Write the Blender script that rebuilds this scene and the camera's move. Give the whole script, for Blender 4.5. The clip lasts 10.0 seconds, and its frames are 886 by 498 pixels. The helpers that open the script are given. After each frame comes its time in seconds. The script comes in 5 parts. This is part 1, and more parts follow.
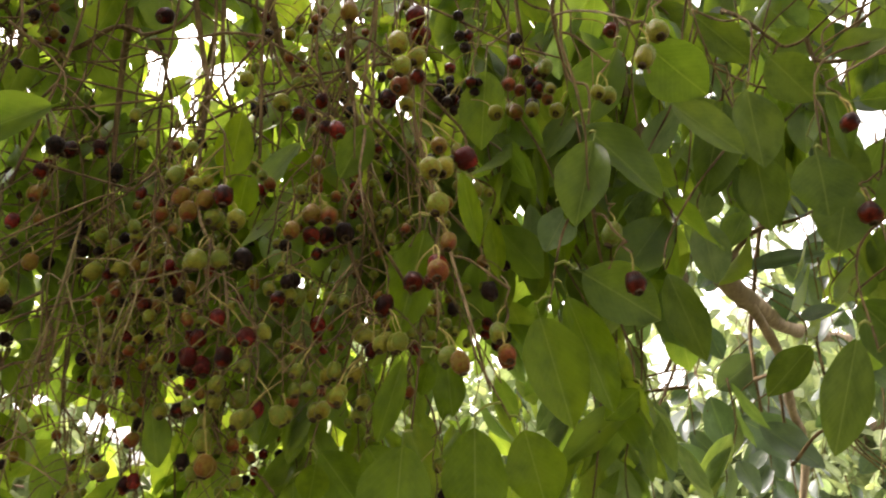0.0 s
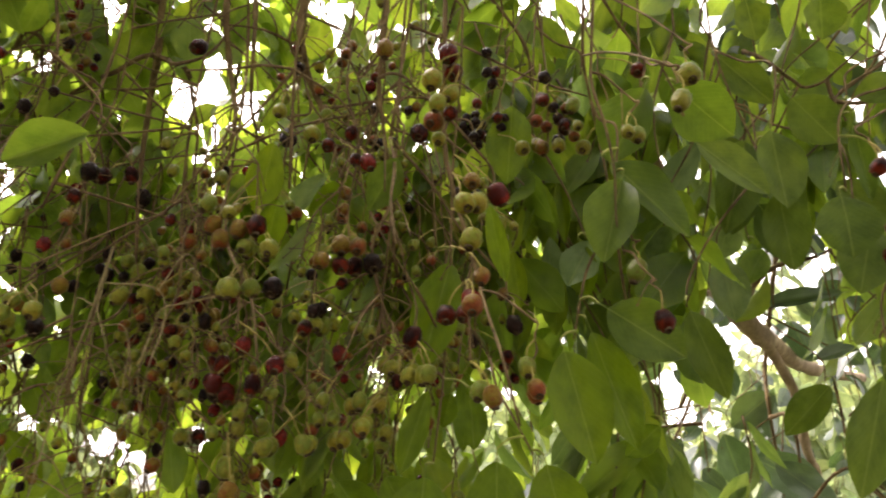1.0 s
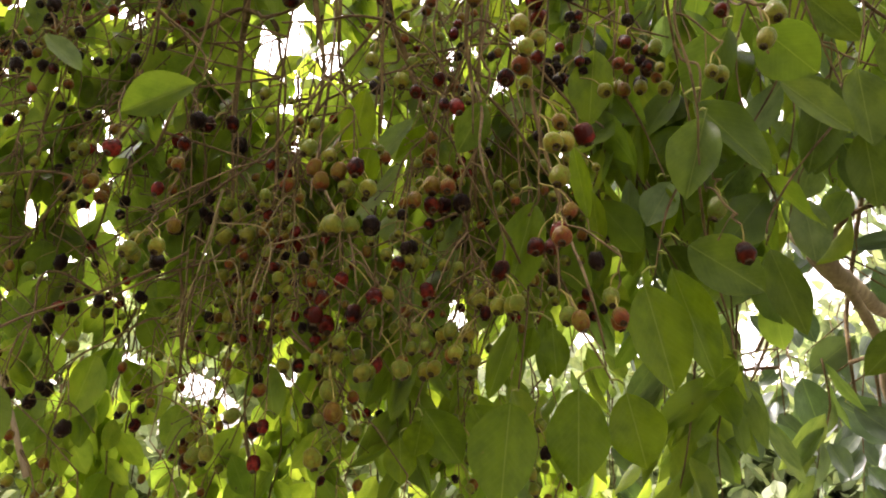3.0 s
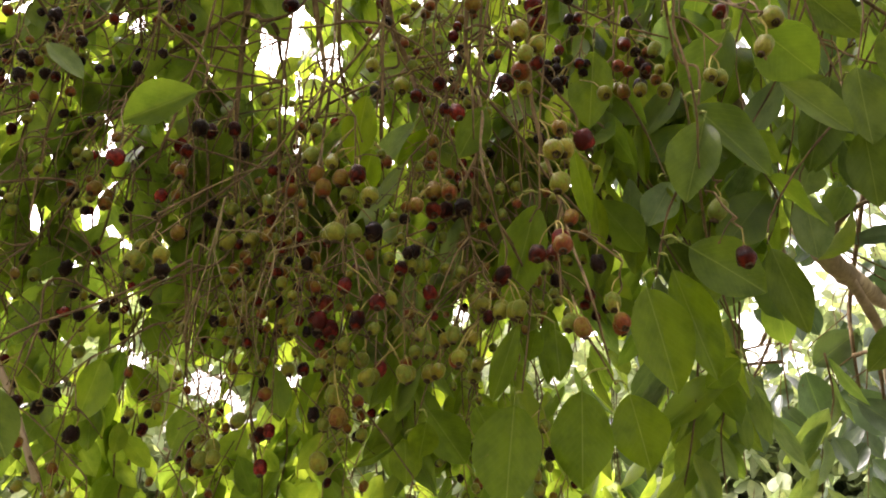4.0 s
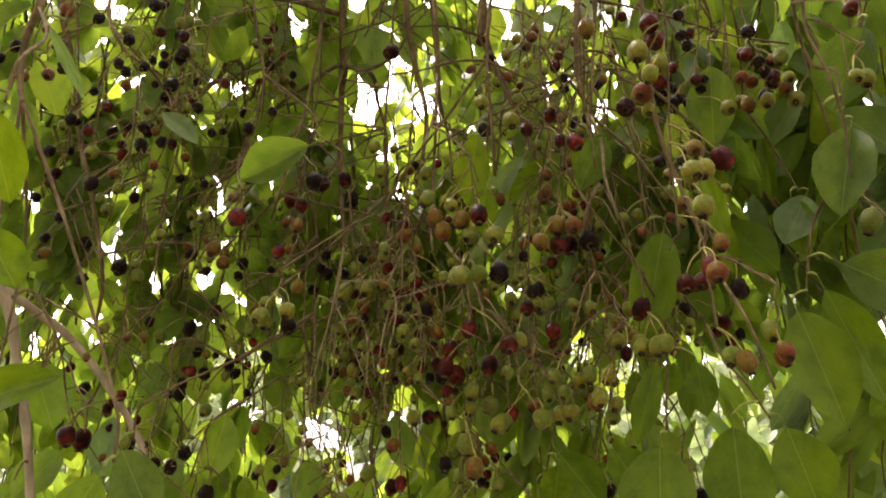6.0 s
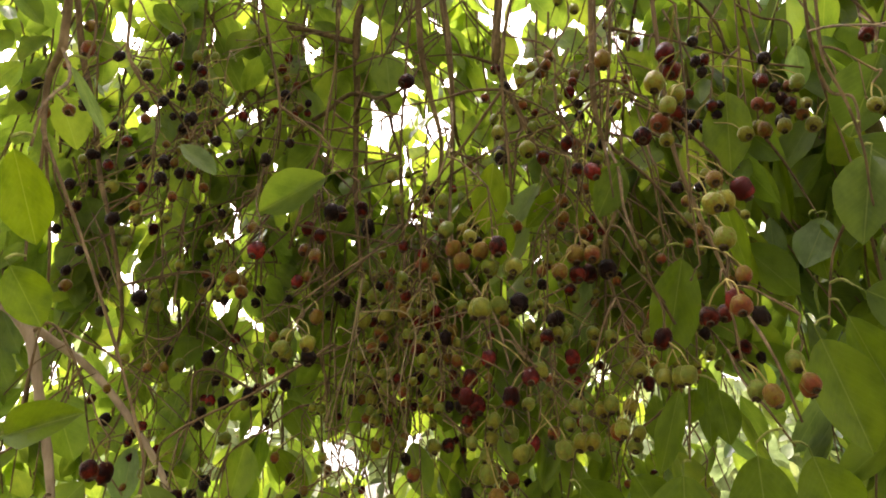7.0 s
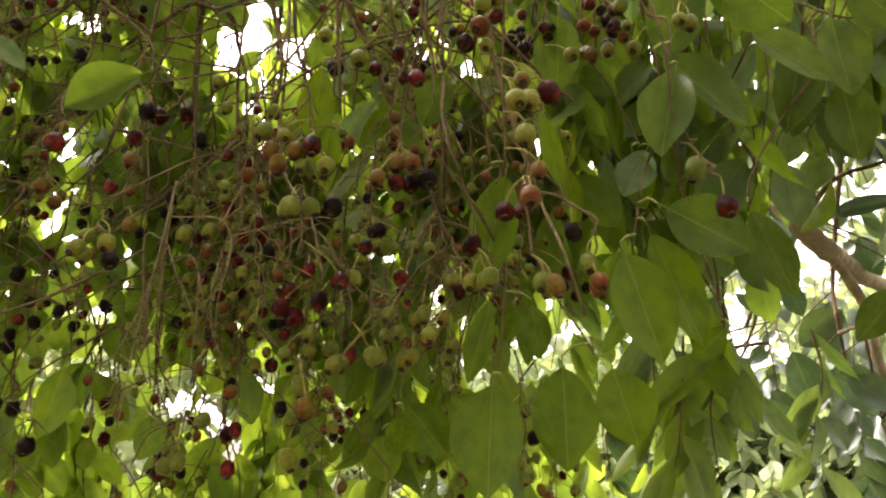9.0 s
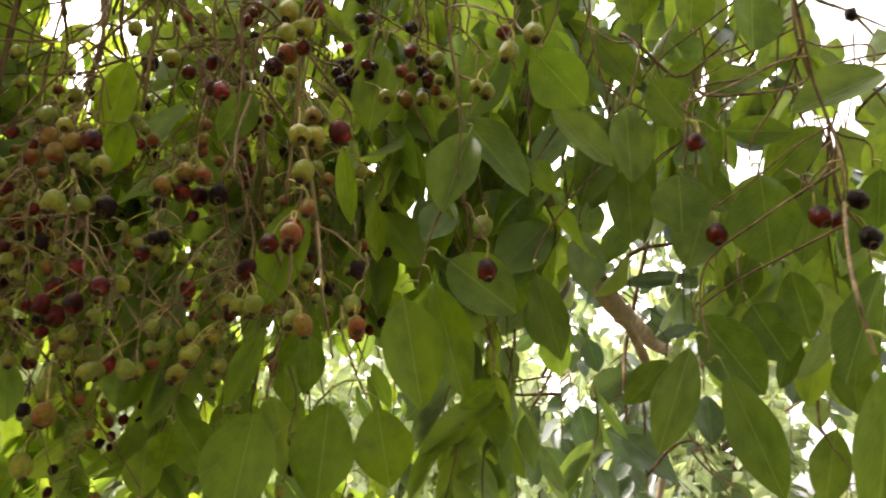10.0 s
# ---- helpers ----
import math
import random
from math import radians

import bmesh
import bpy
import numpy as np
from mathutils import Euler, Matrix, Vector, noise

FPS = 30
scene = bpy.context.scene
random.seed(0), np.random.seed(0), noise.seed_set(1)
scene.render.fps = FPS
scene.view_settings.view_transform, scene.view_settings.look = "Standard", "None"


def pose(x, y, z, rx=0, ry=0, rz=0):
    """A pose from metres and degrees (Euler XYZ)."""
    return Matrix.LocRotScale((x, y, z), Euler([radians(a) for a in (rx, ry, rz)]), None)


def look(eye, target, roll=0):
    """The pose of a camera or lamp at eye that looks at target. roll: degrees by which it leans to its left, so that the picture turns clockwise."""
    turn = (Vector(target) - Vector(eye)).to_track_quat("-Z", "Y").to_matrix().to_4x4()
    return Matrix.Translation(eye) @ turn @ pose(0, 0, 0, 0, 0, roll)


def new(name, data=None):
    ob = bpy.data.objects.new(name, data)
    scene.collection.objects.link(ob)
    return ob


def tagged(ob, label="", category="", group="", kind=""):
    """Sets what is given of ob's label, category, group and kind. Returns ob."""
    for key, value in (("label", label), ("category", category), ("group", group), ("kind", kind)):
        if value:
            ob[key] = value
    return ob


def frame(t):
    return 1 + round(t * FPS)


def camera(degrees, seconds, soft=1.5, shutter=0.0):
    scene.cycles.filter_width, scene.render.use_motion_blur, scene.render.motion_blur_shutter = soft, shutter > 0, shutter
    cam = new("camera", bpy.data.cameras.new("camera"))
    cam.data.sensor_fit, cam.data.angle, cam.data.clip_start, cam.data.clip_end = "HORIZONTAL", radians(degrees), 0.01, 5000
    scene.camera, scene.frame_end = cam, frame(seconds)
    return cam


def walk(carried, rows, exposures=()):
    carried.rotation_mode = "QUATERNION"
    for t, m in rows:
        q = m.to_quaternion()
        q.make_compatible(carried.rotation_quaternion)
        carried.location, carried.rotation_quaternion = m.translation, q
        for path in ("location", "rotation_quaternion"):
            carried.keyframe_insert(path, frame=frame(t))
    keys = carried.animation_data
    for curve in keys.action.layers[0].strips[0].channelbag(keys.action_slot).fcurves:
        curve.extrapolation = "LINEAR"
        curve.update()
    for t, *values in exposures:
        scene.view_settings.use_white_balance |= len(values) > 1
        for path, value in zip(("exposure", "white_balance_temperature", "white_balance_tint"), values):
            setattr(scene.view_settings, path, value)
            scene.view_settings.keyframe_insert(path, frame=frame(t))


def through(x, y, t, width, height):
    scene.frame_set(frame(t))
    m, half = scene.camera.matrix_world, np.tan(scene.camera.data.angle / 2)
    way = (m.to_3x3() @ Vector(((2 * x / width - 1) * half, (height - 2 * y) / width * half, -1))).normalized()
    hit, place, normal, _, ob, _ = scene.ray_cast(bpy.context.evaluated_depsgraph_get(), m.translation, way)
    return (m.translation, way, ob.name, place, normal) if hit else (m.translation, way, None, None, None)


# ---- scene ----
cam = camera(60.3, 10.0, soft=1.85, shutter=0.22)
PATH = [
    (0, (0.03, 0.05, 1.606), (-0.062, 1.973, 2.148), 0.7),
    (0.5, (0.045, 0.05, 1.612), (0.072, 1.956, 2.22), 2.0),
    (1, (0.015, 0.042, 1.607), (-0.098, 1.942, 2.22), 2.1),
    (1.5, (-0.019, 0.036, 1.609), (-0.359, 1.913, 2.209), 1.3),
    (2, (-0.026, 0.033, 1.601), (-0.466, 1.901, 2.165), 1.0),
    (2.5, (-0.012, 0.018, 1.591), (-0.413, 1.909, 2.101), 2.1),
    (3, (0.004, 0.009, 1.587), (-0.287, 1.929, 2.067), 3.3),
    (3.2, (0.007, 0.007, 1.591), (-0.264, 1.931, 2.066), 3.3),
    (4.3, (0.002, 0.003, 1.595), (-0.336, 1.919, 2.057), 1.7),
    (4.5, (-0.007, 0.004, 1.592), (-0.394, 1.911, 2.054), 1.2),
    (5, (-0.023, 0.011, 1.591), (-0.513, 1.89, 2.069), 0.5),
    (5.5, (-0.022, 0.019, 1.589), (-0.533, 1.886, 2.091), 0.3),
    (6, (-0.026, 0.017, 1.603), (-0.554, 1.866, 2.152), 0.2),
    (6.2, (-0.03, 0.012, 1.607), (-0.571, 1.848, 2.184), 0.1),
    (7.3, (-0.03, 0.011, 1.614), (-0.584, 1.839, 2.206), -0.4),
    (7.5, (-0.027, 0.023, 1.597), (-0.555, 1.871, 2.151), -0.5),
    (8, (-0.017, 0.039, 1.577), (-0.486, 1.925, 2.052), -0.9),
    (8.5, (-0.009, 0.042, 1.574), (-0.416, 1.942, 2.046), -1.0),
    (9, (0.012, 0.047, 1.575), (-0.24, 1.969, 2.067), -0.4),
    (9.5, (0.038, 0.05, 1.583), (-0.032, 1.976, 2.117), 1.8),
    (10, (0.064, 0.041, 1.589), (0.201, 1.958, 2.143), 5.2),
]
walk(cam, [(t, look(eye, target, roll)) for t, eye, target, roll in PATH], exposures=[(0.0, 2.90, 7000, 18.0), (1.5, 2.98, 7000, 21.0), (5.5, 3.0, 7000, 22.0), (8.0, 3.02, 7000, 21.5), (10.0, 2.96, 7000, 18.0)])

# ---- world and light ----
SUN_ELEV, SUN_TURN = radians(55), radians(-48)
world = bpy.data.worlds.new("overcast_sky")
scene.world = world
world.use_nodes = True
wn, wl = world.node_tree.nodes, world.node_tree.links
sky = wn.new("ShaderNodeTexSky")
sky.sky_type, sky.sun_disc = "NISHITA", False
sky.sun_elevation, sky.sun_rotation = SUN_ELEV, SUN_TURN
sky.air_density, sky.dust_density, sky.ozone_density = 1.0, 4.0, 1.0
pale = wn.new("ShaderNodeHueSaturation")
pale.inputs["Saturation"].default_value = 0.1
wl.new(sky.outputs[0], pale.inputs["Color"])
wl.new(pale.outputs[0], wn["Background"].inputs["Color"])
wn["Background"].inputs["Strength"].default_value = 0.15
sun = new("sun", bpy.data.lights.new("sun", "SUN"))
sun.data.energy, sun.data.angle, sun.data.color = 0.9, radians(14), (1.0, 0.95, 0.84)
sun.matrix_world = look((0, 0, 0), (-math.cos(SUN_ELEV) * math.sin(-SUN_TURN) * -1, -math.cos(SUN_ELEV) * math.cos(SUN_TURN), -math.sin(SUN_ELEV)))


# ---- materials ----
class Nodes:
    """Short hand for building one node material."""

    def __init__(self, name):
        self.mat = bpy.data.materials.new(name)
        self.mat.use_nodes = True
        self.n, self.l = self.mat.node_tree.nodes, self.mat.node_tree.links
        self.bsdf, self.out = self.n["Principled BSDF"], self.n["Material Output"]

    def add(self, kind, **sets):
        node = self.n.new(kind)
        for key, value in sets.items():
            node.inputs[key].default_value = value
        return node

    def join(self, a, b):
        self.l.new(a, b)

    def ramp(self, source, stops):
        node = self.n.new("ShaderNodeValToRGB")
        e = node.color_ramp.elements
        while len(e) < len(stops):
            e.new(0.5)
        for item, (at, col) in zip(e, stops):
            item.position, item.color = at, (*col, 1)
        self.join(source, node.inputs[0])
        return node.outputs[0]

    def mix(self, a, b, fac, blend="MIX"):
        node = self.n.new("ShaderNodeMix")
        node.data_type, node.blend_type = "RGBA", blend
        for sock, v in ((node.inputs[0], fac), (node.inputs[6], a), (node.inputs[7], b)):
            if isinstance(v, (int, float)):
                sock.default_value = v
            elif isinstance(v, tuple):
                sock.default_value = (*v, 1)
            else:
                self.join(v, sock)
        return node.outputs[2]

    def math(self, op, a, b=0.0, clamp=False):
        node = self.n.new("ShaderNodeMath")
        node.operation, node.use_clamp = op, clamp
        for sock, v in zip(node.inputs, (a, b)):
            if isinstance(v, (int, float)):
                sock.default_value = v
            else:
                self.join(v, sock)
        return node.outputs[0]

    def noise(self, coord, scale, detail=3.0, rough=0.55):
        node = self.add("ShaderNodeTexNoise", Scale=scale, Detail=detail, Roughness=rough)
        self.join(coord, node.inputs["Vector"])
        return node.outputs["Fac"]

    def bump(self, height, strength, distance):
        node = self.add("ShaderNodeBump", Strength=strength, Distance=distance)
        self.join(height, node.inputs["Height"])
        self.join(node.outputs[0], self.bsdf.inputs["Normal"])
        return node.outputs[0]

    def chance(self):
        """A random number per object and per island."""
        a = self.add("ShaderNodeObjectInfo").outputs["Random"]
        b = self.add("ShaderNodeNewGeometry").outputs["Random Per Island"]
        return self.math("FRACT", self.math("ADD", a, b))


def leaf_material(name, dark, light, through, share, rough, gloss=0.27):
    m = Nodes(name)
    uv = m.add("ShaderNodeUVMap").outputs[0]
    sep = m.add("ShaderNodeSeparateXYZ")
    m.join(uv, sep.inputs[0])
    u, v = sep.outputs[0], sep.outputs[1]
    side = m.math("ABSOLUTE", m.math("SUBTRACT", u, 0.5))
    midrib = m.math("SUBTRACT", 1.0, m.math("MULTIPLY", side, 62.0), True)
    wave = m.math("SINE", m.math("ADD", m.math("MULTIPLY", v, 78.0), m.math("MULTIPLY", side, -62.0)))
    veins = m.math("MULTIPLY", m.math("POWER", m.math("MAXIMUM", wave, 0.0), 10.0), 0.16)
    rnd = m.chance()
    base = m.ramp(rnd, [(0.0, dark), (0.55, tuple((a + b) / 2 for a, b in zip(dark, light))), (1.0, light)])
    own = m.add("ShaderNodeVectorMath")
    own.operation = "ADD"
    m.join(uv, own.inputs[0])
    m.join(m.math("MULTIPLY", rnd, 70.0), own.inputs[1])
    own = own.outputs[0]
    blotch = m.noise(own, 2.6, 5.0, 0.6)
    base = m.mix(base, tuple(c * 0.5 for c in dark), m.ramp(blotch, [(0.38, (0, 0, 0)), (0.72, (0.75, 0.75, 0.75))]))
    base = m.mix(base, tuple(c * 1.5 for c in light), m.ramp(m.noise(own, 4.5, 3.0), [(0.5, (0, 0, 0)), (0.8, (0.55, 0.55, 0.55))]))
    scar = m.noise(own, 13.0, 2.0)
    base = m.mix(base, (0.16, 0.10, 0.03), m.ramp(scar, [(0.74, (0, 0, 0)), (0.78, (0.7, 0.7, 0.7))]))
    vein = m.math("MAXIMUM", midrib, veins)
    base = m.mix(base, (0.24, 0.27, 0.07), m.math("MULTIPLY", vein, 0.5))
    m.join(base, m.bsdf.inputs["Base Color"])
    m.bsdf.inputs["Roughness"].default_value = rough
    m.bsdf.inputs["Specular IOR Level"].default_value = gloss
    height = m.math("ADD", m.math("MULTIPLY", vein, 0.8), m.math("ADD", m.math("MULTIPLY", m.noise(own, 22.0, 2.0), 0.4), m.math("MULTIPLY", m.noise(own, 3.5, 2.0), 2.5)))
    normal = m.bump(height, 0.35, 0.0006)
    trans = m.add("ShaderNodeBsdfTranslucent")
    glow = m.mix(through, tuple(c * f for c, f in zip(through, (1.35, 1.1, 0.9))), rnd)
    glow = m.mix(glow, tuple(c * f for c, f in zip(through, (0.55, 0.62, 0.6))), m.ramp(blotch, [(0.40, (0, 0, 0)), (0.72, (0.8, 0.8, 0.8))]))
    glow = m.mix(glow, tuple(c * f for c, f in zip(through, (1.4, 1.2, 1.6))), m.math("MULTIPLY", vein, 0.6))
    m.join(glow, trans.inputs["Color"])
    m.join(normal, trans.inputs["Normal"])
    both = m.add("ShaderNodeMixShader", Fac=share)
    m.join(m.bsdf.outputs[0], both.inputs[1])
    m.join(trans.outputs[0], both.inputs[2])
    m.join(both.outputs[0], m.out.inputs["Surface"])
    return m.mat


LEAF = leaf_material("leaf_green", (0.034, 0.061, 0.009), (0.075, 0.115, 0.019), (0.285, 0.43, 0.032), 0.54, 0.38)
LEAF_UNDER = leaf_material("leaf_underside_olive", (0.060, 0.098, 0.003), (0.094, 0.142, 0.005), (0.20, 0.32, 0.004), 0.3, 0.45, 0.15)
# brighter copy of the same leaf: backlight put into colour and translucency
LEAF_BACKLIT = leaf_material("leaf_backlit", (0.050, 0.080, 0.009), (0.095, 0.135, 0.018), (0.265, 0.40, 0.038), 0.54, 0.42)
# darker, less translucent copy of the leaf: shade put into the colour
LEAF_SHADE = leaf_material("leaf_shade_tint", (0.036, 0.060, 0.008), (0.066, 0.098, 0.016), (0.14, 0.23, 0.014), 0.32, 0.5, 0.14)
# pale undersides, and highlights on leaves put into the same pale colour
LEAF_PALE = leaf_material("leaf_underside_pale_sheen", (0.085, 0.125, 0.045), (0.15, 0.19, 0.08), (0.24, 0.38, 0.06), 0.4, 0.5)
# cool copy of the same leaf: reflected sky put into the colour
LEAF_SKY_TINT = leaf_material("leaf_sky_tint", (0.030, 0.052, 0.030), (0.062, 0.090, 0.054), (0.09, 0.17, 0.03), 0.2, 0.28, 0.7)
# paler than real foliage: haze and sunlight put into the colour
FAR_LEAF = leaf_material("far_leaf_haze", (0.14, 0.18, 0.08), (0.225, 0.268, 0.13), (0.30, 0.40, 0.15), 0.42, 0.5)


def bark_material(name, dark, light, scale):
    m = Nodes(name)
    co = m.add("ShaderNodeTexCoord").outputs["Object"]
    stretch = m.add("ShaderNodeMapping")
    stretch.inputs["Scale"].default_value = (1, 1, 0.25)
    m.join(co, stretch.inputs[0])
    grain = m.noise(stretch.outputs[0], scale, 6.0, 0.65)
    col = m.ramp(grain, [(0.3, dark), (0.7, light)])
    spots = m.noise(co, scale * 0.22, 3.0)
    col = m.mix(col, tuple(c * 1.5 + 0.03 for c in light), m.ramp(spots, [(0.55, (0, 0, 0)), (0.7, (0.6, 0.6, 0.6))]))
    m.join(col, m.bsdf.inputs["Base Color"])
    m.bsdf.inputs["Roughness"].default_value = 0.85
    m.bsdf.inputs["Specular IOR Level"].default_value = 0.12
    m.bump(grain, 0.6, 0.002)
    return m.mat


TWIG = bark_material("twig_bark", (0.040, 0.026, 0.013), (0.165, 0.108, 0.052), 140.0)
STALK = bark_material("stalk_olive", (0.125, 0.095, 0.022), (0.29, 0.235, 0.072), 220.0)
DRY = bark_material("dry_stalk_tan", (0.09, 0.068, 0.034), (0.25, 0.19, 0.10), 160.0)
PETIOLE = bark_material("petiole_pale_green", (0.12, 0.14, 0.03), (0.26, 0.27, 0.075), 200.0)
BARK = bark_material("limb_bark", (0.16, 0.115, 0.075), (0.37, 0.28, 0.19), 55.0)


def berry_material(name, top, low, dots, rough, gloss=0.13):
    """Fruit skin: top colour by the stalk, low colour by the eye, with a mottled border and fine dots."""
    m = Nodes(name)
    co = m.add("ShaderNodeTexCoord").outputs["Object"]
    sep = m.add("ShaderNodeSeparateXYZ")
    m.join(co, sep.inputs[0])
    rnd = m.add("ShaderNodeObjectInfo").outputs["Random"]
    shift = m.add("ShaderNodeVectorMath")
    shift.operation = "ADD"
    m.join(co, shift.inputs[0])
    m.join(m.math("MULTIPLY", rnd, 40.0), shift.inputs[1])
    big = m.noise(shift.outputs[0], 1.1, 3.0)
    z = m.math("ADD", m.math("MULTIPLY", sep.outputs[2], 0.35), m.math("MULTIPLY", big, 1.5))
    fac = m.math("ADD", z, m.math("MULTIPLY", rnd, 0.4))
    col = m.mix(low, top, m.ramp(fac, [(0.6, (0, 0, 0)), (0.95, (1, 1, 1))]))
    cloud = m.noise(shift.outputs[0], 3.2, 5.0, 0.65)
    col = m.mix(col, dots, m.ramp(cloud, [(0.43, (0, 0, 0)), (0.68, (0.7, 0.7, 0.7))]))
    fine = m.noise(shift.outputs[0], 16.0, 2.0)
    col = m.mix(col, tuple(c * 0.6 for c in dots), m.ramp(fine, [(0.60, (0, 0, 0)), (0.70, (0.7, 0.7, 0.7))]))
    col = m.mix(col, tuple(0.7 * c + 0.3 * d for c, d in zip(low, dots)), m.ramp(sep.outputs[2], [(-0.0, (0.0, 0.0, 0.0)), (0.9, (0.35, 0.35, 0.35))]))
    m.join(col, m.bsdf.inputs["Base Color"])
    m.bsdf.inputs["Roughness"].default_value = rough
    m.bsdf.inputs["Specular IOR Level"].default_value = gloss
    m.bump(m.math("ADD", fine, m.noise(shift.outputs[0], 3.0, 2.0)), 0.3, 0.06)
    return m.mat


SKIN = {
    "g": berry_material("berry_skin_green", (0.095, 0.130, 0.020), (0.165, 0.157, 0.020), (0.085, 0.050, 0.010), 0.32, 0.06),
    "y": berry_material("berry_skin_yellow_green", (0.130, 0.160, 0.020), (0.182, 0.152, 0.017), (0.11, 0.045, 0.008), 0.3, 0.07),
    "o": berry_material("berry_skin_blushing", (0.130, 0.090, 0.012), (0.150, 0.038, 0.012), (0.060, 0.012, 0.005), 0.3, 0.07),
    "r": berry_material("berry_skin_red", (0.040, 0.003, 0.002), (0.165, 0.016, 0.010), (0.036, 0.003, 0.002), 0.24, 0.08),
    "d": berry_material("berry_skin_dark_red", (0.007, 0.001, 0.001), (0.095, 0.011, 0.004), (0.012, 0.002, 0.001), 0.3, 0.05),
    "k": berry_material("berry_skin_black", (0.002, 0.001, 0.001), (0.010, 0.004, 0.003), (0.022, 0.009, 0.005), 0.45, 0.06),
}
BERRY_WORDS = {"g": "small unripe green", "y": "plump yellow-green", "o": "blushing orange-pink", "r": "ripening red", "d": "dark red", "k": "shrivelled black"}
EYE_MAT = bark_material("berry_eye_brown", (0.010, 0.006, 0.003), (0.06, 0.036, 0.016), 3.0)


def ground_material():
    m = Nodes("grassy_ground")
    co = m.add("ShaderNodeTexCoord").outputs["Object"]
    col = m.ramp(m.noise(co, 6.0, 6.0), [(0.3, (0.03, 0.035, 0.012)), (0.6, (0.065, 0.06, 0.025)), (0.8, (0.11, 0.08, 0.045))])
    m.join(col, m.bsdf.inputs["Base Color"])
    m.bsdf.inputs["Roughness"].default_value = 0.95
    m.bump(m.noise(co, 40.0, 4.0), 0.6, 0.03)
    return m.mat


GROUND = ground_material()

# ---- building helpers ----
rng = random.Random(7)
UP = Vector((0, 0, 1))
VIEW = Vector((0.0, 0.03, 1.6))


def finish(me, material, smooth=True):
    me.materials.append(material)
    if smooth:
        me.polygons.foreach_set("use_smooth", [True] * len(me.polygons))
    me.update()
    return me


def mesh_of(name, bm, material):
    me = bpy.data.meshes.new(name)
    bm.to_mesh(me)
    bm.free()
    return finish(me, material)


def part(name, data, parent, m=None, label="", material=None):
    """Links a mesh, or a bmesh with its material, as one part under a thing or a part; m is its pose in the world."""
    if not isinstance(data, bpy.types.Mesh):
        data = mesh_of(name, data, material)
    ob = new(name, data)
    ob.parent = parent
    base = parent.matrix_world.copy() if parent.parent is None else Matrix.Translation(parent.parent.location) @ parent.matrix_basis
    ob.matrix_basis = base.inverted() @ (m if m is not None else Matrix())
    if label:
        tagged(ob, label=label)
    return ob


def thing(name, place, label, category, group="", kind=""):
    ob = new(name)
    ob.empty_display_size = 0.02
    ob.location = place
    ob.matrix_world = Matrix.Translation(place)
    return tagged(ob, label, category, group, kind)


def curve(points, steps=6):
    """A smooth line through points."""
    p = [Vector(q) for q in points]
    p = [p[0] * 2 - p[1]] + p + [p[-1] * 2 - p[-2]]
    line = []
    for a, b, c, d in zip(p, p[1:], p[2:], p[3:]):
        length = (c - b).length
        u, w = (c - a).normalized() * length, (d - b).normalized() * length
        for i in range(steps):
            t = i / steps
            line.append(b * (2 * t ** 3 - 3 * t * t + 1) + u * (t ** 3 - 2 * t * t + t) + c * (3 * t * t - 2 * t ** 3) + w * (t ** 3 - t * t))
    line.append(p[-2])
    return line


def tube(bm, line, r0, r1, sides=6, knobs=0.0):
    """A tapered round stem along a line, with nodes that swell a little."""
    rings = []
    last = None
    for i, q in enumerate(line):
        t = i / (len(line) - 1)
        way = (line[min(i + 1, len(line) - 1)] - line[max(i - 1, 0)]).normalized()
        if last is None:
            x = way.orthogonal().normalized()
        else:
            x = (last - way * last.dot(way)).normalized()
        last = x
        y = way.cross(x)
        r = (r0 + (r1 - r0) * t) * (1 + knobs * (0.5 - rng.random()) + (knobs if i % 5 == 0 else 0))
        rings.append([bm.verts.new(q + (x * math.cos(a) + y * math.sin(a)) * r) for a in (2 * math.pi * k / sides for k in range(sides))])
    for a, b in zip(rings, rings[1:]):
        for k in range(sides):
            bm.faces.new((a[k], a[(k + 1) % sides], b[(k + 1) % sides], b[k]))
    bm.faces.new(rings[0][::-1])
    bm.faces.new(rings[-1])


def wander(a, b, n, amount):
    """Points from a to b that stray a little, as grown wood does."""
    a, b = Vector(a), Vector(b)
    return [a.lerp(b, i / n) + Vector((rng.uniform(-1, 1), rng.uniform(-1, 1), rng.uniform(-0.4, 0.4))) * amount * (0 < i < n) for i in range(n + 1)]


# ---- leaves ----
def leaf_shape(rows, cols, fold, sag, twist, wave, full, ragged=0.0):
    """One leaf 1 long and 1 wide: base at the origin, along +Y, upper side +Z. Returns points, faces, uv."""
    pts, uvs, faces = [], [], []
    for i in range(rows + 1):
        v = i / rows
        w = 0.5 * max(0.0, math.sin(math.pi * min(1, v ** full))) ** (0.70 + 0.12 * v * v)
        for j in range(cols + 1):
            u = j / cols * 2 - 1
            x = u * w * (1 + ragged * noise.noise((v * 5.0, u * 0.6 + fold * 40, sag * 90)))
            z = abs(u) * w * fold - sag * v * v + wave * math.sin(v * 11 + u * 2) * abs(u) * 0.5 + twist * u * w * (v - 0.4)
            pts.append((x, v, z))
            uvs.append((u * 0.5 * (w * 2 if w > 0.05 else 0.1) + 0.5, v))
    for i in range(rows):
        for j in range(cols):
            a = i * (cols + 1) + j
            faces.append((a, a + 1, a + cols + 2, a + cols + 1))
    return pts, faces, uvs


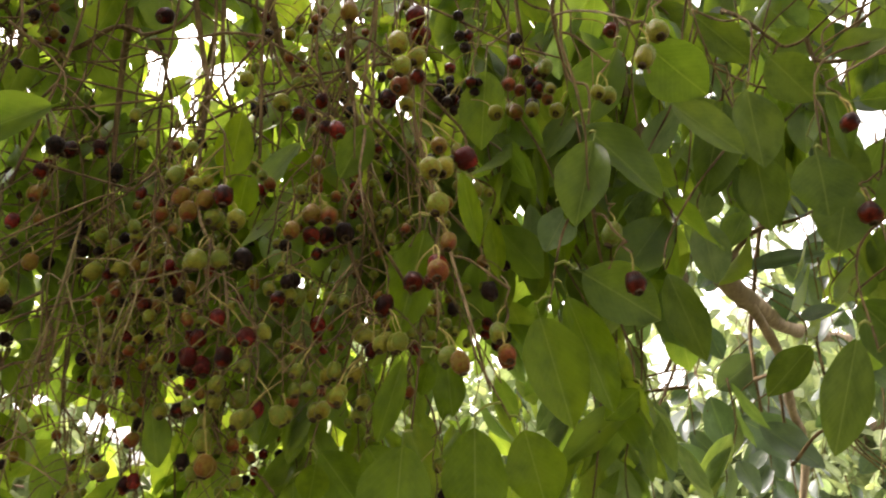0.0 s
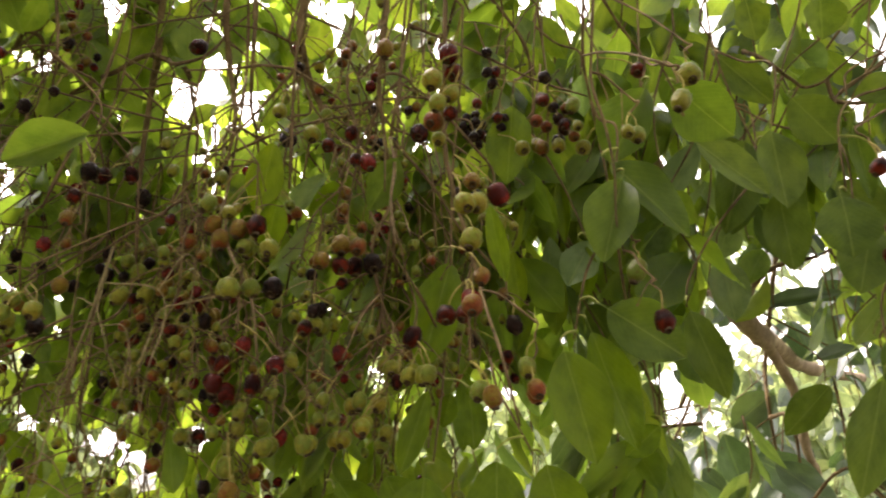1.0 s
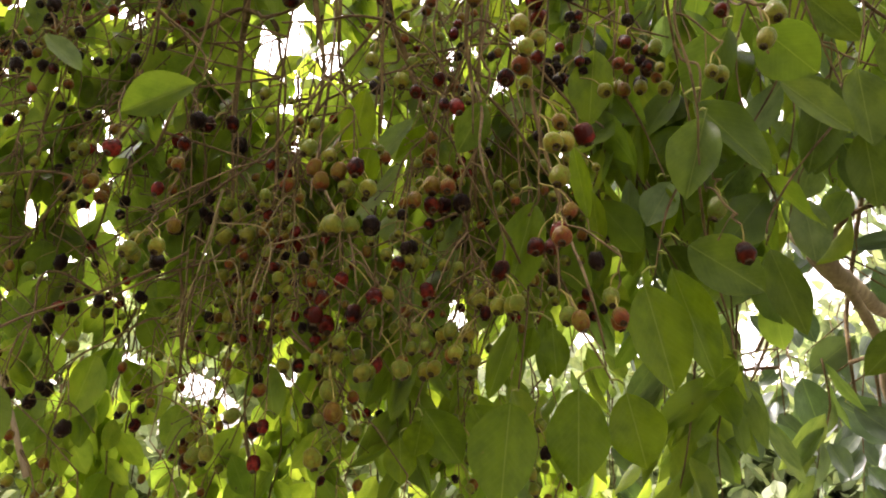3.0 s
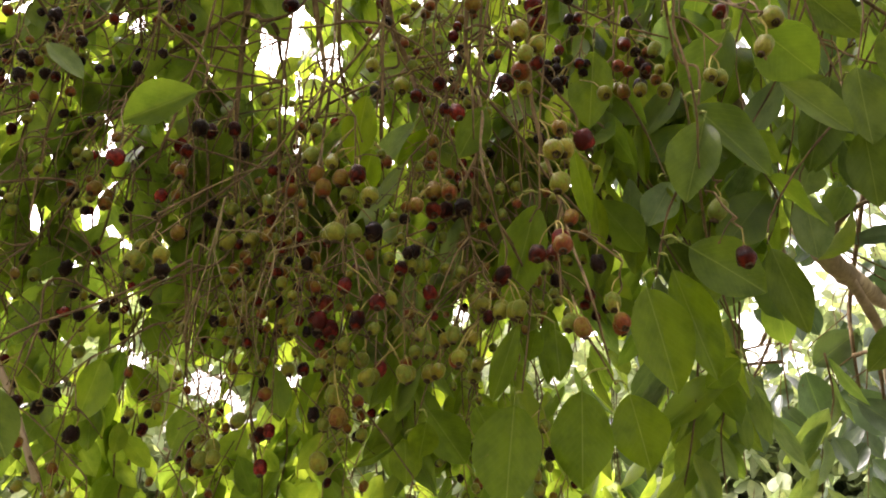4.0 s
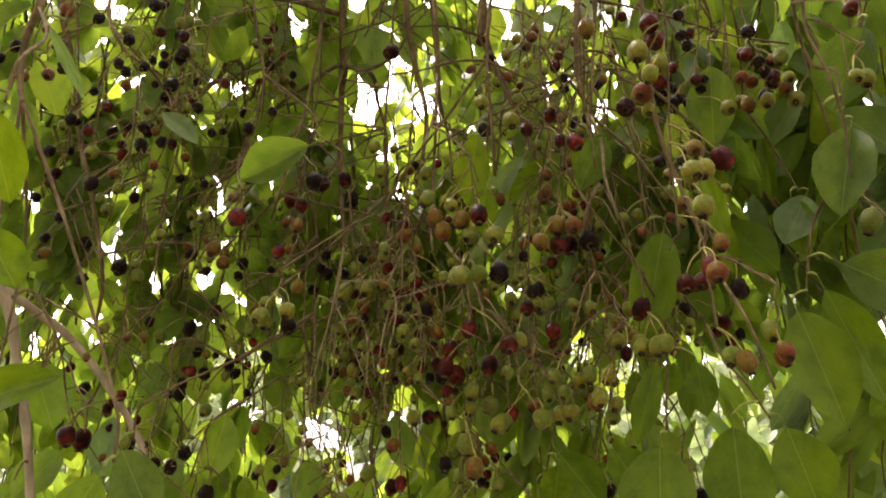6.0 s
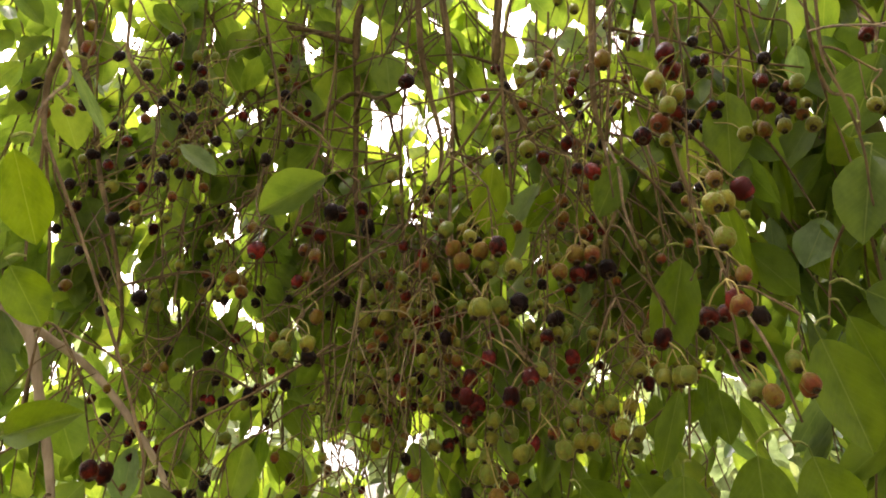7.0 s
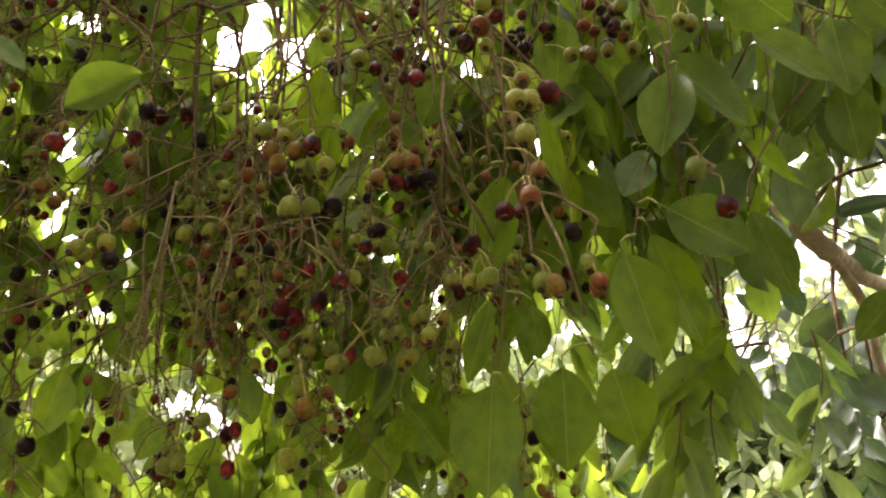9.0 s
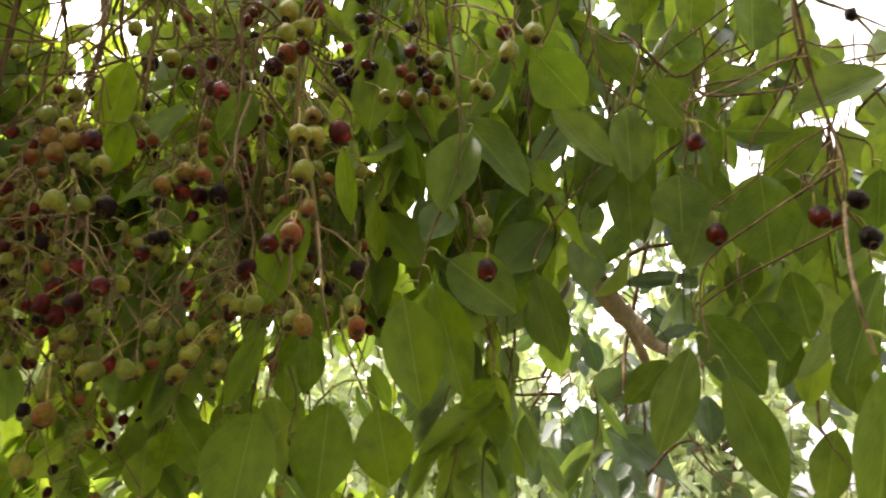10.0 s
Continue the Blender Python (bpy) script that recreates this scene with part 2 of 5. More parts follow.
def leaf_mesh(name, material, shape):
    pts, faces, uvs = shape
    n = len(pts)
    # the midrib's ridge and the leaf stalk below it
    pts, faces, uvs = list(pts), list(faces), list(uvs)
    for i in range(4):
        y = -0.13 * (1 - i / 3)
        r = 0.014 - 0.003 * i / 3
        for a in range(4):
            pts.append((r * math.cos(a * math.pi / 2), y, r * 0.7 * math.sin(a * math.pi / 2) - 0.004 - 0.5 * y * y))
            uvs.append((0.5, 0.0))
    for i in range(3):
        for a in range(4):
            b = n + i * 4
            faces.append((b + a, b + (a + 1) % 4, b + 4 + (a + 1) % 4, b + 4 + a))
    me = bpy.data.meshes.new(name)
    me.from_pydata(pts, [], faces)
    layer = me.uv_layers.new(name="UVMap")
    for loop in me.loops:
        layer.data[loop.index].uv = uvs[loop.vertex_index]
    return finish(me, material)


LEAF_SHAPES = [leaf_shape(20, 6, rng.uniform(0.12, 0.45), rng.uniform(-0.05, 0.2), rng.uniform(-0.5, 0.5), rng.uniform(0.02, 0.07), rng.uniform(0.9, 1.1), 0.07) for _ in range(12)]
LEAF_MESHES = [leaf_mesh("leaf", LEAF, s) for s in LEAF_SHAPES]
UNDER_MESHES = [leaf_mesh("leaf", LEAF_UNDER, s) for s in LEAF_SHAPES]
SKY_TINT_MESHES = [leaf_mesh("leaf", LEAF_SKY_TINT, s) for s in LEAF_SHAPES[:4]]
PALE_MESHES = [leaf_mesh("leaf", LEAF_PALE, s) for s in LEAF_SHAPES[:5]]
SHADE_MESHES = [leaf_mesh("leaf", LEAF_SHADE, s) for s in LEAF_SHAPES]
BACKLIT_MESHES = [leaf_mesh("leaf", LEAF_BACKLIT, s) for s in LEAF_SHAPES[2:8]]
SMALL_SHAPES = [leaf_shape(6, 2, rng.uniform(0.1, 0.5), rng.uniform(-0.05, 0.25), rng.uniform(-0.6, 0.6), 0.05, rng.uniform(0.9, 1.1)) for _ in range(10)]


def leaf_pose(base, tip, width, facing, roll=0.0):
    """The pose of a leaf from its base to its tip, its upper side turned towards facing."""
    base, tip = Vector(base), Vector(tip)
    y = tip - base
    length = y.length
    y.normalize()
    z = Vector(facing)
    z = (z - y * z.dot(y)).normalized()
    z = Matrix.Rotation(roll, 3, y) @ z
    x = y.cross(z)
    turn = Matrix((x, y, z)).transposed().to_4x4()
    return Matrix.Translation(base) @ turn @ Matrix.Diagonal((width, length, (width + length) * 0.5, 1))


def leaf_stuff(name, poses, shapes, material):
    """Many leaves joined into one mesh."""
    verts, faces, uvs, at = [], [], [], 0
    for k, m in enumerate(poses):
        pts, fc, uv = shapes[k % len(shapes)]
        a = np.array(m)
        p = np.array(pts) @ a[:3, :3].T + a[:3, 3]
        verts.append(p)
        fa = np.array(fc) + at
        faces.append(fa)
        uvs.append(np.array(uv)[np.array(fc).ravel()])
        at += len(pts)
    verts, faces, uvs = np.concatenate(verts), np.concatenate(faces), np.concatenate(uvs)
    me = bpy.data.meshes.new(name)
    me.from_pydata(verts.tolist(), [], faces.tolist())
    layer = me.uv_layers.new(name="UVMap")
    layer.data.foreach_set("uv", uvs.astype(np.float32).ravel())
    return finish(me, material)


# foliage gaps fitted to the camera's view: bearing, height, half-width in degrees from VIEW
SKY_GAPS = [(-49.5, 26.1, 0.51), (-38.5, 32.0, 0.42), (-38.4, 29.5, 0.48), (-35.9, 30.3, 0.61), (-35.2, 29.3, 0.58), (-36.3, 28.2, 0.5), (-36.6, 26.6, 0.45), (-35.0, 26.7, 0.48), (-30.3, 32.4, 0.76), (-29.4, 31.1, 0.81), (-29.6, 29.3, 0.72), (-28.8, 27.8, 0.58), (-27.3, 29.7, 0.58), (-44.1, 25.9, 0.45), (-24.0, 33.3, 0.95), (-22.6, 31.8, 0.81), (-21.4, 29.3, 0.76), (-23.1, 28.6, 0.6), (-23.7, 27.1, 0.67), (-24.7, 25.7, 0.53), (-19.9, 25.4, 0.67), (-19.3, 27.0, 0.53), (-17.2, 28.2, 0.58), (-25.2, 23.7, 0.49), (-35.0, 24.2, 0.5), (-11.7, 32.4, 0.63), (-8.6, 32.0, 0.63), (-8.7, 27.5, 0.72), (-6.3, 31.3, 0.44), (-13.6, 32.3, 0.44)]
SKY_GAPS += [(-46.8, 16.7, 0.57), (-46.8, 15.9, 0.52), (-45.5, 18.6, 0.52), (-40.2, 17.9, 0.72), (-37.9, 16.7, 0.57), (-30.6, 18.8, 0.4), (-35.4, 12.9, 0.52), (-38.5, 12.4, 0.63), (-44.9, 10.9, 0.6), (-43.7, 10.5, 0.52), (-42.1, 9.9, 0.54), (-45.1, 7.9, 0.49), (-42.8, 5.6, 0.52), (-36.5, 9.7, 0.75), (-36.8, 7.9, 0.73), (-37.5, 5.3, 0.73), (-35.2, 4.5, 0.73), (-34.8, 2.7, 0.66), (-31.1, 4.3, 0.8), (-30.2, 3.9, 0.64), (-31.1, 1.5, 0.66), (-31.8, -0.4, 0.47), (-36.8, 0.3, 0.59), (-27.9, -0.5, 0.73), (-25.5, 3.6, 0.56), (-25.4, 1.4, 0.52), (-24.5, 4.6, 0.66), (-23.2, 0.3, 0.73), (-21.4, 1.1, 0.52), (-20.9, -0.4, 0.47), (-23.0, -1.3, 0.73), (-21.6, -1.3, 0.56), (-18.9, 2.6, 0.78)]
SKY_GAPS += [(-8.1, 25.1, 0.71), (-4.8, 25.8, 0.67), (-3.4, 28.6, 0.54), (-4.4, 24.9, 0.61), (-0.8, 28.6, 0.54), (2.2, 22.5, 0.48), (5.9, 31.9, 0.54), (13.1, 26.0, 0.61), (13.5, 24.2, 0.77), (14.6, 22.6, 0.96), (15.3, 21.3, 0.67), (23.1, 29.6, 0.83), (24.5, 28.5, 0.67), (25.7, 26.6, 0.71), (28.3, 26.6, 0.77), (29.6, 29.2, 0.64), (30.4, 28.1, 0.77), (36.8, 28.8, 1.54), (34.8, 30.1, 1.29), (37.7, 26.8, 1.22), (34.9, 22.7, 1.29), (36.4, 23.2, 1.03), (32.8, 24.6, 0.58), (29.4, 21.8, 0.67), (38.3, 30.0, 1.22), (32.2, 26.7, 0.64), (33.8, 28.3, 0.71)]
SKY_GAPS += [(24.6, 15.9, 0.67), (23.7, 15.1, 0.77), (17.9, 11.8, 0.71), (13.9, 7.7, 1.22), (12.9, 8.3, 0.77), (14.7, 5.8, 0.83), (12.1, 10.5, 0.51), (7.1, 12.2, 0.48), (-7.3, 8.6, 0.77), (-7.4, 7.0, 0.61), (6.0, 14.6, 0.32), (16.7, 5.4, 0.8), (17.1, 6.8, 0.71), (31.2, 5.8, 0.83), (33.7, 3.8, 1.12), (32.1, 2.7, 0.8), (34.5, 0.8, 0.83), (26.6, 3.1, 0.77), (25.8, 1.5, 0.67), (31.6, 1.0, 0.67), (28.0, 2.0, 0.51), (30.7, 6.2, 0.58)]
SKY_GAPS += [(-30.4, 4.1, 1.22), (-25.4, 3.1, 1.22), (-20.8, 4.9, 0.77), (-20.0, 3.6, 1.09), (-19.3, 2.0, 1.09), (-23.1, 1.3, 1.03), (-22.4, -0.3, 0.9), (-21.3, -0.3, 0.71)]
SKY_GAPS += [(-24.4, 26.4, 0.96), (-22.3, 29.0, 0.96), (-21.7, 27.3, 0.83), (-17.6, 25.2, 0.8), (-18.8, 26.4, 0.58), (-24.5, 23.3, 0.54), (-33.8, 27.0, 0.74), (-19.3, 31.6, 0.58), (-23.6, 27.7, 0.71)]
SKY_GAPS += [(14.4, 6.7, 1.29), (14.7, 4.6, 0.9), (13.2, 5.6, 0.64)]
SKY_GAPS += [(32.5, 4.2, 1.35), (33.3, 1.1, 1.03), (31.1, 3.5, 0.9), (29.9, 6.2, 0.96), (25.3, 3.4, 0.9), (30.3, 1.3, 0.77)]
LEAF_GAPS = [(-5.1, 4.0, 1.25), (-3.8, 3.0, 1.07), (-1.1, 6.1, 1.43), (-0.3, 4.5, 1.16), (1.3, 4.7, 1.34), (0.9, 3.4, 0.98), (2.8, 6.5, 1.07), (3.2, 6.9, 0.8), (-3.4, 6.3, 0.66), (0.2, 0.2, 0.8), (1.6, -0.9, 1.25), (-3.4, -2.1, 0.98), (6.4, 3.5, 1.07), (7.5, 0.0, 1.07), (18.4, 11.3, 2.06), (19.6, 9.7, 1.79), (21.2, 9.0, 1.34), (22.0, 12.2, 1.61), (23.2, 15.0, 1.43), (20.7, 15.0, 1.16), (17.6, 8.0, 1.34), (30.5, 8.5, 1.61), (32.1, 6.7, 1.61), (25.7, 4.5, 1.43), (10.0, 5.4, 1.25), (19.1, 17.0, 1.34)]
LEAF_GAPS += [(-5.8, 8.2, 0.89), (-7.5, 7.4, 0.71), (-3.5, 6.9, 0.98), (1.6, 7.1, 1.25), (2.1, 5.5, 1.16), (-0.8, 5.2, 0.89)]
# near leaves are left out here so the camera sees the pale branch
BRANCH_VIEW_GAPS = [(12.8, 25.8, 0.77), (13.6, 24.0, 0.77), (14.2, 22.1, 0.77), (14.8, 20.3, 0.77), (15.3, 18.5, 0.77), (15.6, 16.8, 0.77), (16.1, 15.2, 0.77), (16.5, 13.1, 0.77), (18.8, 13.2, 0.77), (19.7, 11.4, 0.77), (20.5, 9.6, 0.77), (21.3, 8.1, 0.77), (20.7, 10.8, 0.77), (21.9, 9.7, 0.77), (23.2, 8.8, 0.77), (21.1, 12.5, 0.77), (22.6, 11.7, 0.77)]


def in_view_gap(p, slack=1.0, far=False):
    d = Vector(p) - VIEW
    gaps = SKY_GAPS if far else SKY_GAPS + LEAF_GAPS + (BRANCH_VIEW_GAPS if d.length < 1.5 else [])
    az, el = math.degrees(math.atan2(d.x, d.y)), math.degrees(math.atan2(d.z, math.hypot(d.x, d.y)))
    return any(math.hypot((az - a) * math.cos(radians(el)), el - e) < r * slack * (1 + 0.7 * noise.noise((az * 0.45, el * 0.45, a))) for a, e, r in gaps)


# ---- ground ----
bm = bmesh.new()
size, cells = 2600.0, 40
grid = [[bm.verts.new(((abs(i / cells * 2 - 1) ** 4) * math.copysign(size, i - cells / 2), (abs(j / cells * 2 - 1) ** 4) * math.copysign(size, j - cells / 2), 0.0)) for j in range(cells + 1)] for i in range(cells + 1)]
for i in range(cells):
    for j in range(cells):
        bm.faces.new((grid[i][j], grid[i + 1][j], grid[i + 1][j + 1], grid[i][j + 1]))
tagged(new("ground", mesh_of("ground", bm, GROUND)), "patchy grass and bare soil under the tree", "ground", kind="structure")

# ---- the tree: trunk and limbs out of view, crown added overhead for shade ----
rng.seed(18)
TRUNK = Vector((-0.35, -1.5, 0))
tree = thing("fruit_tree", TRUNK, "spreading fruit tree with grey-brown bark and drooping limbs", "tree")
bm = bmesh.new()
tube(bm, curve([TRUNK + Vector((0, 0, -0.1)), TRUNK + Vector((0.02, 0.02, 0.8)), TRUNK + Vector((-0.03, 0.0, 1.7)), TRUNK + Vector((0, 0.05, 2.6)), TRUNK + Vector((0.05, 0.1, 3.6))], 6), 0.2, 0.11, 14, 0.08)
part("trunk", bm, tree, material=BARK)
LIMB_LINES = []
for k, x in enumerate((-2.3, -1.6, -1.1, -0.7, -0.35, 0.0, 0.35, 0.75, 1.2, 1.8)):
    end = Vector((x, 1.45, 2.86 + 0.05 * (k % 2)))
    start = TRUNK + Vector((0, 0.03, 2.3 + 0.1 * (k % 3)))
    line = curve([start, start.lerp(end, 0.33) + Vector((0, 0, 0.25)), start.lerp(end, 0.66) + Vector((0.02 * (k % 3), 0, 0.16)), end], 8)
    LIMB_LINES.append(line)
    bm = bmesh.new()
    tube(bm, line, 0.05, 0.018, 8, 0.1)
    part("limb", bm, tree, material=BARK)


def limb_point(x, y):
    """The place on the limbs overhead that is nearest to (x, y)."""
    return min((q for line in LIMB_LINES for q in line[6:]), key=lambda q: (q.x - x) ** 2 + (q.y - y) ** 2)


# unseen leaves overhead, added to shade what hangs below
crown = []
for _ in range(5200):
    x, y = rng.uniform(-3.2, 3.0), rng.uniform(-3.0, 1.35)
    z = rng.uniform(2.75, 3.7) + 0.1 * math.sin(x * 3)
    # thinned here so that more light reaches the right-hand leaves
    if x > 0.35 and y < 0.8 and rng.random() < 0.35:
        continue
    base = Vector((x, y, z))
    tip = base + Vector((rng.uniform(-0.7, 0.7), rng.uniform(-0.7, 0.7), rng.uniform(-1, 0.1))).normalized() * rng.uniform(0.08, 0.12)
    crown.append(leaf_pose(base, tip, rng.uniform(0.045, 0.06), (rng.uniform(-1, 1), rng.uniform(-1, 1), 1)))
# extra leaves added to block light from above the middle and right
for _ in range(800):
    base = Vector((rng.uniform(-0.3, 1.3), rng.uniform(1.3, 2.0), 0))
    base.z = 2.95 + 0.3 * (base.y - 1.3) + rng.uniform(0, 0.6)
    tip = base + Vector((rng.uniform(-0.7, 0.7), rng.uniform(-0.7, 0.7), rng.uniform(-1, 0.1))).normalized() * rng.uniform(0.08, 0.12)
    crown.append(leaf_pose(base, tip, rng.uniform(0.045, 0.06), (rng.uniform(-1, 1), rng.uniform(-1, 1), 1)))
tagged(part("crown", leaf_stuff("crown", crown, SMALL_SHAPES, LEAF), tree), kind="stuff")

# ---- hanging stems ----
CARRIERS = []


def attach(p, reach):
    """Where a new shoot that ends at p springs from: a stem above it within reach, else the limbs overhead."""
    p = Vector(p)
    near = [q for q in CARRIERS if (q - p).length < reach and q.z > p.z + max(0.02, 0.6 * math.hypot(q.x - p.x, q.y - p.y))]
    if near:
        best = min(near, key=lambda q: (q - p).length + 0.7 * max(0, abs(q.z - p.z - 0.09) - 0.06)).copy()
        CARRIERS[:] = [q for q in CARRIERS if (q - best).length > 0.006]
        return best
    wide = [q for q in CARRIERS if (q - p).length < 0.45 and q.z > p.z + 0.02 + 0.9 * math.hypot(q.x - p.x, q.y - p.y)]
    return min(wide, key=lambda q: (q - p).length).copy() if wide else limb_point(p.x, p.y)


BRANCH_WORDS = {"hanging": "thin brown twig hanging from the limbs overhead", "side": "slender brown side branch among the leaves", "arch": "smooth brown branch arching down among leaves", "dry": "dry tan fruit stalk hanging bare", "thick": "thick pale-barked branch behind the leaves"}


def stem(points, radius, kind):
    points = [Vector(q) for q in points]
    if kind in ("hanging", "side", "dry"):
        top = limb_point(points[0].x, points[0].y) if kind == "hanging" else min(CARRIERS, key=lambda q: (q - points[0]).length).copy()
        first = points[0]
        if kind == "hanging":
            points = [top, top.lerp(first, 0.45) + Vector((rng.uniform(-0.02, 0.02), 0, 0))] + points
        elif (top - first).length < 0.16:
            points = [top] + points
    b = thing("hanging_branch" if kind != "thick" else "branch", points[0], BRANCH_WORDS[kind], "branch", "branches of the tree")
    bm = bmesh.new()
    tube(bm, curve(points, 7), radius * 1.15, radius * (0.75 if kind in ("arch", "thick") else 0.4), 8, 0.12)
    # short dead side shoots
    line = curve(points, 7)
    for q in line[8::5]:
        if rng.random() < (0.5 if q.x < 0.05 else 0.15):
            way = Vector((rng.uniform(-1, 1), rng.uniform(-0.6, 0.6), rng.uniform(-1.2, 0.1))).normalized()
            far = q + way * rng.uniform(0.03, 0.11) * (0.2 if (q - VIEW).length < 0.65 else 1.0 if q.x < 0.05 else 0.35)
            shoot = bmesh.new()
            tube(shoot, curve([q, q.lerp(far, 0.5) + UP * 0.008, far], 3), min(radius * 0.5, 0.002), 0.0008, 5)
            part("side_shoot", shoot, b, material=TWIG)
    part("stem", bm, b, material=TWIG if kind in ("hanging", "side") else DRY if kind == "dry" else BARK)
    if kind != "thick":
        CARRIERS.extend(line)
    return b


def fruiting_branch(x, y, foot, shoots=6, bare=4, girth=1.0):
    """A crooked hanging branch with angular side shoots, from the limbs overhead to (x, y, foot)."""
    end = Vector((x, y, foot))
    top = limb_point(x, y)
    b = thing("hanging_branch", top, "crooked brown fruiting branch hanging from the limbs overhead", "branch", "branches of the tree")
    bm = bmesh.new()
    line = curve(wander(top, end, 6, 0.022), 6)
    tube(bm, line, 0.0024 * girth, 0.0014 * girth, 7, 0.25)
    CARRIERS.extend(line[8:])
    part("stem", bm, b, material=TWIG)
    for _ in range(shoots):
        q = line[rng.randrange(12, len(line))]
        a = rng.uniform(0, 6.28)
        far = q + Vector((math.cos(a), 0.6 * math.sin(a), rng.uniform(-0.9, 0.35))) * rng.uniform(0.10, 0.24)
        if (far - VIEW).length < 0.52:
            continue
        side = curve(wander(q, far, 3, 0.007), 4)
        bm = bmesh.new()
        tube(bm, side, 0.0016, 0.0009, 6, 0.25)
        part("side_shoot", bm, b, material=TWIG)
        CARRIERS.extend(side[2:])
    for _ in range(bare):
        q = line[rng.randrange(16, len(line))]
        a = rng.uniform(0, 6.28)
        far = q + Vector((math.cos(a) * 0.6, math.sin(a) * 0.4, -1)) * rng.uniform(0.12, 0.32)
        if (far - VIEW).length < 0.56:
            continue
        side = curve([q, q.lerp(far, 0.25) + Vector((math.cos(a), math.sin(a), 0.3)) * 0.025] + wander(q.lerp(far, 0.55), far, 2, 0.008), 4)
        bm = bmesh.new()
        tube(bm, side, 0.0011, 0.0007, 5, 0.3)
        part("bare_shoot", bm, b, material=TWIG)
        CARRIERS.extend(side[2:])
    return b


LEAF_LOOKS = (UNDER_MESHES, PALE_MESHES, SKY_TINT_MESHES, BACKLIT_MESHES, LEAF_MESHES, SHADE_MESHES)
LEAF_WORDS = ("", "pale underside with sheen put into the colour", "cool green leaf with sky reflection put into its colour", "leaf with backlight put into its brighter colour", "deep green leaf in shade", "grey-green leaf with shade put into its colour")


def leafy_branch(leaves):
    """A drooping shoot that carries the leaves given as base, tip, width."""
    bases = [Vector(l[0]) for l in leaves]
    mid = sum(bases, Vector()) / len(bases)
    head = Vector((mid.x, mid.y + 0.015, max(b.z for b in bases) + 0.035))
    head.x += rng.uniform(-0.006, 0.006)
    top = attach(head, 0.24)
    b = thing("leafy_branch", top, "drooping leafy shoot with broad glossy green leaves", "branch", "leafy shoots of the tree")
    bm = bmesh.new()
    low = min(bases, key=lambda q: q.z)
    foot = Vector((0.5 * mid.x + 0.5 * low.x, 0.5 * mid.y + 0.5 * low.y + 0.012, min(low.z, head.z - 0.04) + 0.012))
    line = curve([top, top.lerp(head, 0.5) + Vector((rng.uniform(-0.008, 0.008), 0.008, 0)), head, foot], 8)
    tube(bm, line, 0.0014, 0.0009, 7, 0.15)
    part("stem", bm, b, material=TWIG)
    for (base, tip, width, *pale) in leaves:
        base, tip = Vector(base), Vector(tip)
        way = (tip - base)
        joint = base - way * 0.12
        bm = bmesh.new()
        start = min(line, key=lambda q: (q - joint).length + 0.6 * max(0, joint.z + 0.008 - q.z))
        if (start - joint).length > 0.055:
            start = attach(joint, 0.2)
        tube(bm, curve([start, start.lerp(joint, 0.55) + UP * 0.12 * min(0.05, (start - joint).length), joint], 5), 0.0012, 0.001, 6, 0.1)
        part(*(("petiole", bm, b) if (start - joint).length < 0.05 else ("twig", bm, b)), material=PETIOLE if (start - joint).length < 0.05 else TWIG)
        look_of = pale[0] if pale else 0
        sway = 0.35 if look_of == 0 else 0.7
        facing = (VIEW - base).normalized() + Vector((rng.uniform(-sway, sway), rng.uniform(-0.3, 0.3), rng.uniform(-0.2, sway + 0.15)))
        part("leaf", rng.choice(LEAF_LOOKS[look_of]), b, leaf_pose(base, tip, width, facing), LEAF_WORDS[look_of])
    return b


# ---- fruit ----
def berry_mesh(name, skin, bulge, wrinkle=0.0):
    """A fruit 1 in radius: stalk end up, a shallow pit with the eye at the lower end."""
    profile = [(0.0, 0.90), (0.14, 0.97), (0.46, 0.93), (0.77, 0.70), (0.95, 0.34), (1.0 * bulge, -0.06), (0.97 * bulge, -0.42), (0.82, -0.74), (0.58, -0.94), (0.34, -1.02), (0.20, -0.96), (0.0, -0.88)]
    bm = bmesh.new()
    rings = []
    for r, z in profile:
        if r == 0:
            rings.append([bm.verts.new((0, 0, z))])
        else:
            rings.append([bm.verts.new((r * math.cos(2 * math.pi * k / 14) * (1 + 0.03 * math.sin(k * 2.1)), r * math.sin(2 * math.pi * k / 14), z)) for k in range(14)])
    for a, b in zip(rings, rings[1:]):
        for k in range(14):
            k2 = (k + 1) % 14
            if len(a) == 1:
                bm.faces.new((a[0], b[k], b[k2]))
            elif len(b) == 1:
                bm.faces.new((a[k], b[0], a[k2]))
            else:
                bm.faces.new((a[k], b[k], b[k2], a[k2]))
    for v in bm.verts:
        v.co *= 1 + wrinkle * noise.noise(v.co * 2.3 + Vector((bulge * 9, 0, 0)))
    bmesh.ops.recalc_face_normals(bm, faces=bm.faces)
    return mesh_of(name, bm, skin)


